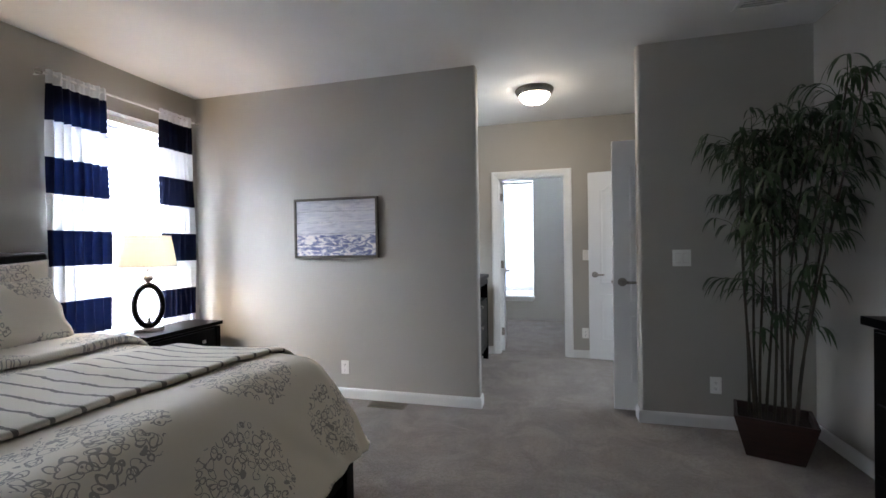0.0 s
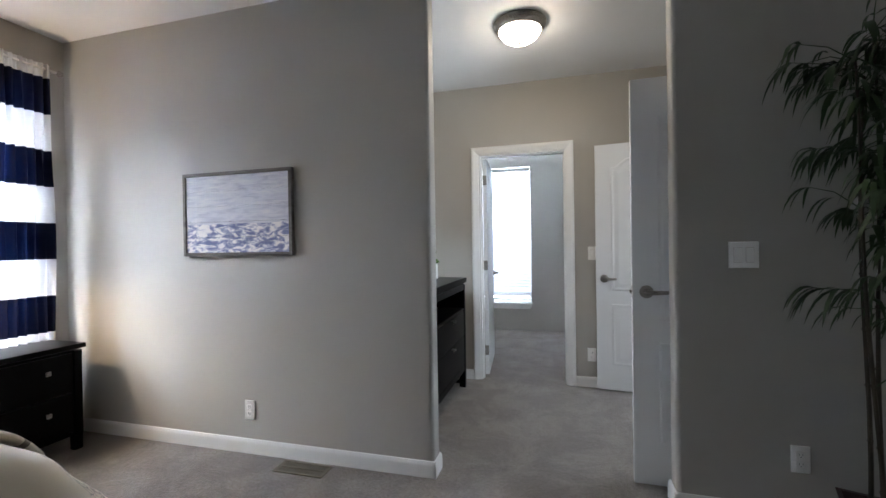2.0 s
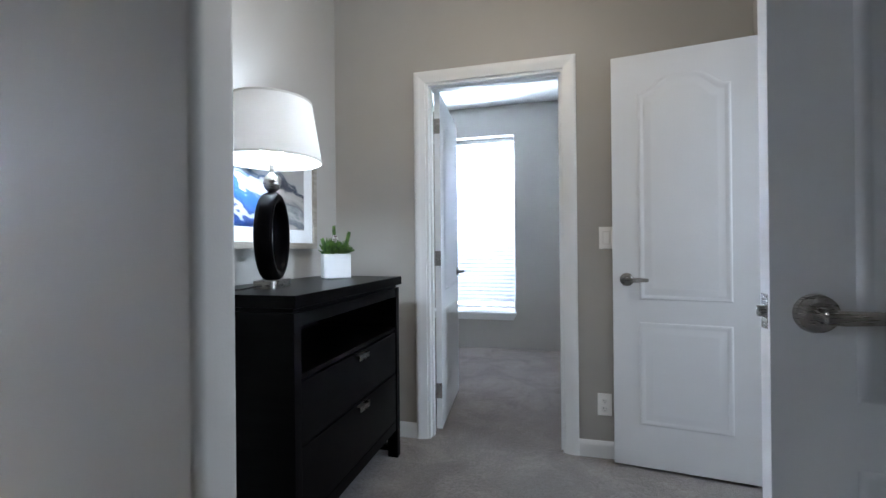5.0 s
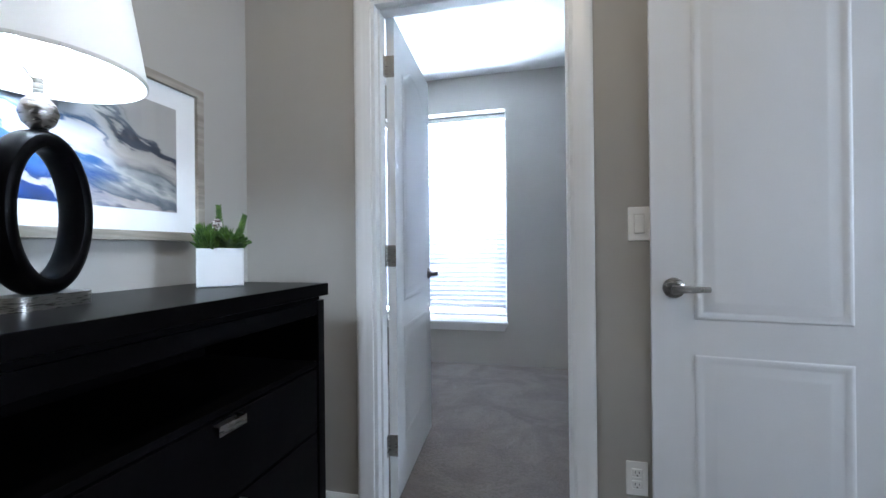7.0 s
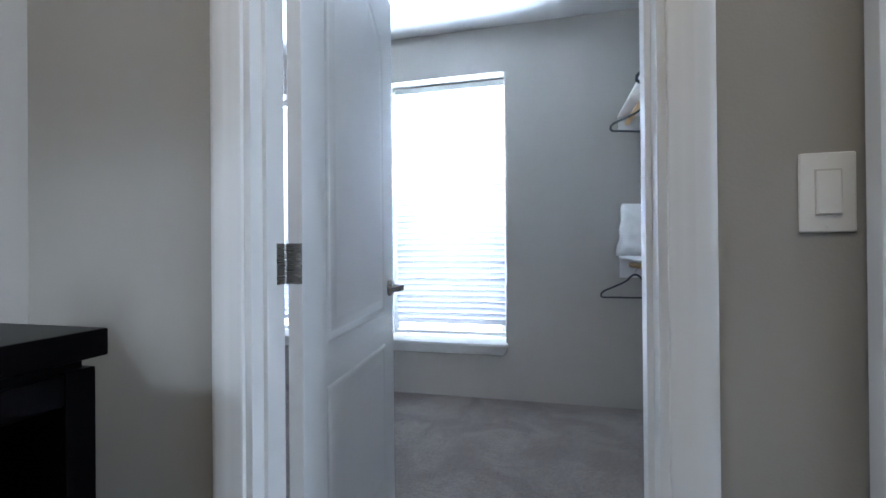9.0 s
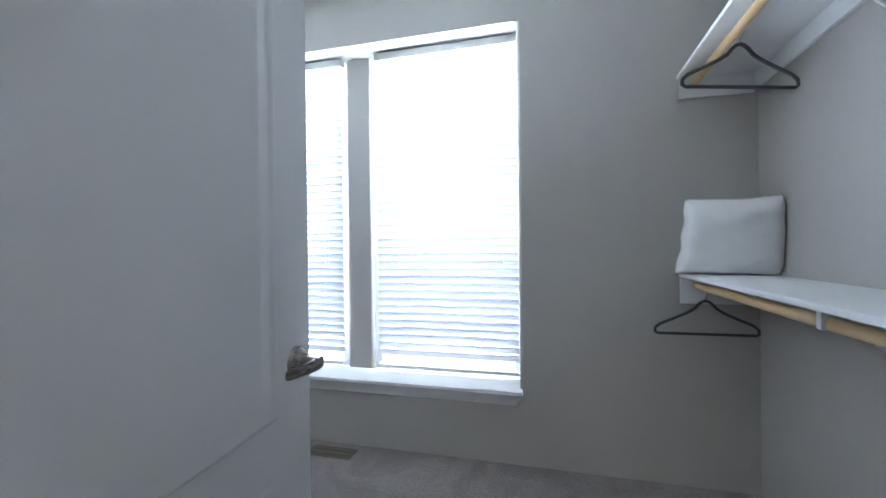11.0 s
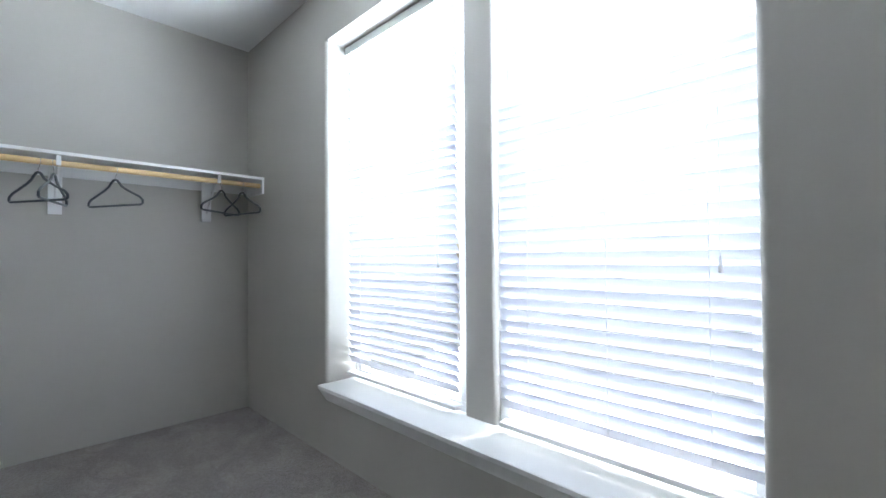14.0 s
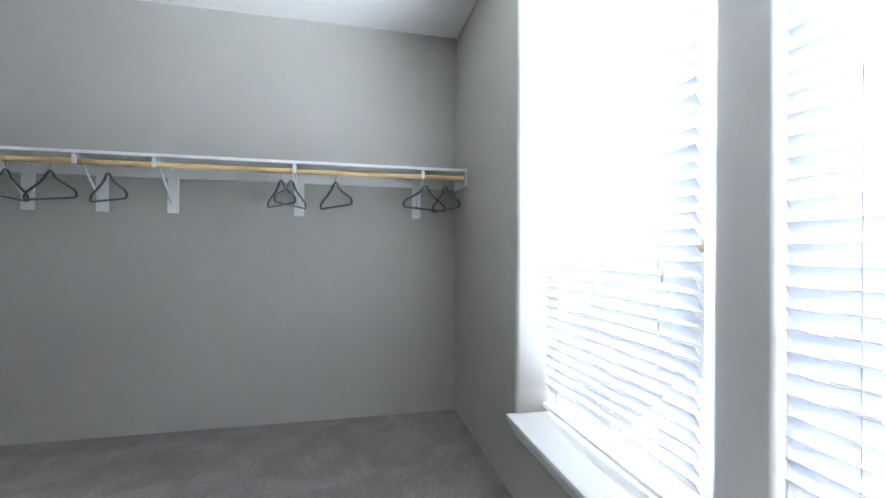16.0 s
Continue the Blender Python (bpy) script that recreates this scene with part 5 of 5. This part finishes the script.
cushion_plant((-0.040, -0.022, 0.122), 0.070, 130, 3)
cushion_plant((0.002, 0.026, 0.118), 0.068, 110, 5)
cushion_plant((0.046, 0.022, 0.116), 0.058, 90, 8)
rosette((0.030, -0.020, 0.114), 5, 0.098, (6, 12))
rosette((0.034, 0.034, 0.112), 4, 0.066, (-8, 8))
for at, hgt, lean in (((0.0, 0.014, 0.11), 0.135, (0, -3)), ((0.050, 0.010, 0.11), 0.115, (0, 20)), ((-0.045, 0.012, 0.11), 0.085, (0, -24))):
    bm = bmesh.new()
    tube(bm, (0, 0, 0), (0, 0, hgt), 0.003, 0.002, 6)
    for k in range(13):
        z = hgt * (0.25 + 0.75 * k / 12)
        for j in range(5):
            a = 2 * math.pi * j / 5 + k * 0.7
            r = 0.020 * (1 - 0.45 * k / 12)
            tube(bm, (0, 0, z - 0.002), (r * math.cos(a), r * math.sin(a), z + 0.006), 0.0068, 0.0012, 5)
    bmesh.ops.transform(bm, matrix=pose(*at, *lean, 0), verts=bm.verts)
    part("sprig", bm, LEAF, pot)
bm = bmesh.new()
for k in range(6):
    for j in range(8):
        a = 2 * math.pi * j / 8 + 0.4 * k
        r = 0.020 * math.sin(math.pi * (k + 1.2) / 7.5)
        tube(bm, (0, 0, 0.006 * k), (r * math.cos(a), r * math.sin(a), 0.006 * k + 0.005), 0.0042, 0.003, 6)
bmesh.ops.transform(bm, matrix=pose(-0.012, -0.022, 0.172, 25, 0, 0), verts=bm.verts)
part("frosted_cone", bm, CONE, pot, "frosted pine cone")

for ob in pot.children:
    if ob.name.split(".")[0] in ("succulent", "sprig", "frosted_cone"):
        for v in ob.data.vertices:
            v.co = Vector((v.co.x * 0.80, v.co.y * 0.80, 0.112 + (v.co.z - 0.112) * 1.12))

# flush ceiling light
cl = thing("ceiling_light", (0.172, 4.26, H), "flush ceiling light with brushed nickel pan and frosted glass bowl, lit", "ceiling light")
bm = bmesh.new()
lathe(bm, [(0.0, 0.0), (0.168, 0.0), (0.172, -0.006), (0.166, -0.026), (0.150, -0.046), (0.136, -0.054), (0.132, -0.050), (0.132, -0.02), (0, -0.02)], 48)
part("pan", bm, NICKEL, cl, "brushed nickel pan")
bm = bmesh.new()
lathe(bm, [(0.134, -0.048), (0.130, -0.066), (0.112, -0.092), (0.082, -0.112), (0.044, -0.124), (0.0, -0.127)], 44)
part("bowl", bm, FROST, cl, "glowing frosted glass bowl")
bm = bmesh.new()
lathe(bm, [(0.010, -0.125), (0.012, -0.130), (0.008, -0.138), (0.004, -0.146), (0.0, -0.148)], 14)
part("finial", bm, NICKEL, cl)


# ---- closet ----
def end_cleat(parent, x0, x1, y0, y1, z0, z1):
    piece("end_cleat", SHELFW, parent, (x0, x1, y0, y1, z0, z1), bevel=0.002)


def bracket(parent, wall_x, out, y, z, reach, drop):
    """A shelf bracket: upright on the wall, arm below the shelf, slanting brace and a cup round the rod."""
    bm = bmesh.new()
    xs = sorted((wall_x + out * 0.0005, wall_x + out * 0.0225))
    box(bm, xs[0], xs[1], y - 0.030, y + 0.030, z - 0.29, z - 0.012, 0.002)
    b = part("bracket", bm, SHELFW, parent, "white painted shelf bracket")
    bm = bmesh.new()
    sweep(bm, [(wall_x + out * 0.024, y, z - 0.23), (wall_x + out * (reach - 0.06), y, z - 0.055), (wall_x + out * (reach - 0.02), y, z - 0.030)], 0.007, 8)
    part("brace", bm, SHELFW, b)
    bm = bmesh.new()
    xs = sorted((wall_x + out * 0.0225, wall_x + out * (reach + 0.012)))
    box(bm, xs[0], xs[1], y - 0.008, y + 0.008, z - 0.026, z - 0.002, 0.002)
    xs = sorted((wall_x + out * (reach - 0.012), wall_x + out * (reach + 0.026)))
    box(bm, xs[0], xs[1], y - 0.010, y + 0.010, z - drop - 0.014, z - 0.002, 0.003)
    part("rod_hook", bm, SHELFW, b)


def shelf_run(label, wall_x, out, y0, y1, z, ys, depth=0.30, drop=0.040, inset=0.035, cleat=0.095):
    """A wall shelf whose underside is at z, with its cleats, rod and brackets."""
    s = thing("closet_shelf", (0, 0, 0), label, "shelf")
    xs = sorted((wall_x + out * 0.001, wall_x + out * depth))
    piece("board", SHELFW, s, (xs[0], xs[1], y0 + 0.002, y1 - 0.002, z, z + 0.018), bevel=0.002)
    xs = sorted((wall_x + out * 0.001, wall_x + out * 0.018))
    piece("back_cleat", SHELFW, s, (xs[0], xs[1], y0 + 0.002, y1 - 0.002, z - 0.075, z - 0.001), bevel=0.002)
    xs = sorted((wall_x + out * 0.020, wall_x + out * (depth - 0.005)))
    for a, b in ((y1 - 0.019, y1 - 0.002), (y0 + 0.002, y0 + 0.019)):
        end_cleat(s, xs[0], xs[1], a, b, z - cleat, z - 0.001)
    bm = bmesh.new()
    rx = wall_x + out * (depth - inset)
    tube(bm, (rx, y0 + 0.02, z - drop), (rx, y1 - 0.02, z - drop), 0.0165, None, 16)
    part("hanging_rod", bm, PINE, s, "bare pine hanging rod")
    for y in ys:
        bracket(s, wall_x, out, y, z, depth - inset, drop)
    return s


ZW = 1.650
shelf_run("long white closet shelf with pine rod on painted brackets", XCW, 1, YB + T, YC, ZW, (4.25, 4.62, 4.99, 5.365, 5.745, 6.487, 7.265))
shelf_run("upper white closet shelf with pine rod", XCE, -1, YH + T, YC, 1.935, (5.75, 6.65), 0.335, 0.040, 0.060)
shelf_run("lower white closet shelf with pine rod", XCE, -1, YH + T, YC, 1.000, (5.75, 6.53), 0.335, 0.042, 0.075, 0.128)


def make_hanger():
    h = thing("hanger", (0, 0, -5), "slim dark grey velvet hanger on the closet rod", "hanger", group="velvet hangers")
    bm = bmesh.new()
    pts = []
    for k in range(9):
        a = math.pi * k / 8
        pts.append((0.035 * math.cos(a) if k < 8 else -0.035, 0, -0.088 + 0.035 * math.sin(a) * 1.0))
    sh = [(-0.045, -0.093), (-0.075, -0.112), (-0.13, -0.138), (-0.185, -0.162), (-0.205, -0.180), (-0.206, -0.198), (-0.195, -0.205)]
    left = [(x, 0, z) for x, z in sh]
    right = [(-x, 0, z) for x, z in sh[::-1]]
    top = [(-0.030, 0, -0.075), (-0.015, 0, -0.062), (0, 0, -0.058), (0.015, 0, -0.062), (0.030, 0, -0.075)]
    sweep(bm, left[::-1] + top + right[::-1] + [(0.1, 0, -0.205), (0, 0, -0.205), (-0.1, 0, -0.205)], 0.0065, 8, closed=True)
    part("body", bm, VELVET, h)
    bm = bmesh.new()
    hook = [(0, 0, -0.060), (0, 0, -0.038)]
    for k in range(10):
        a = radians(-60 + 24 * k)
        hook.append((0.0185 * math.cos(a) - 0.0, 0, 0.0 + 0.0185 * math.sin(a)))
    sweep(bm, hook[:2] + [(0.010, 0, -0.026)] + hook[3:], 0.0018, 6)
    part("hook", bm, CHROME, h)
    return h


proto = make_hanger()
RXW = XCW + 0.265
spots = [(RXW, 6.41, ZW - 0.040, 30), (RXW, 6.47, ZW - 0.040, -18), (RXW, 6.725, ZW - 0.040, 28), (RXW, 7.285, ZW - 0.040, -50), (RXW, 7.414, ZW - 0.040, 12),
         (RXW, 5.515, ZW - 0.040, 48), (RXW, 5.245, ZW - 0.040, 60), (RXW, 5.05, ZW - 0.040, 8), (RXW, 4.55, ZW - 0.040, 12)]
east = [(XCE - 0.260, 7.42, 1.000 - 0.042, 2), (XCE - 0.275, 6.99, 1.935 - 0.040, 18), (XCE - 0.275, 6.30, 1.935 - 0.040, 12)]
for k, (x, y, z, a) in enumerate(spots + east):
    m = pose(x, y, z, 0, 0, a)
    if k == 0:
        proto.matrix_basis = m
    else:
        copy_thing(proto, m)

pillow("throw_pillow", pose(0.942, 7.420, 1.184, 14, 0, -10), 0.425, 0.370, 0.21, PILLOW, "plump white square throw pillow leaning in the shelf's corner", print_shift=3.0, dent=0.4, ears=0.12, creased=0.010, taper=0.10, rounded=0.09)
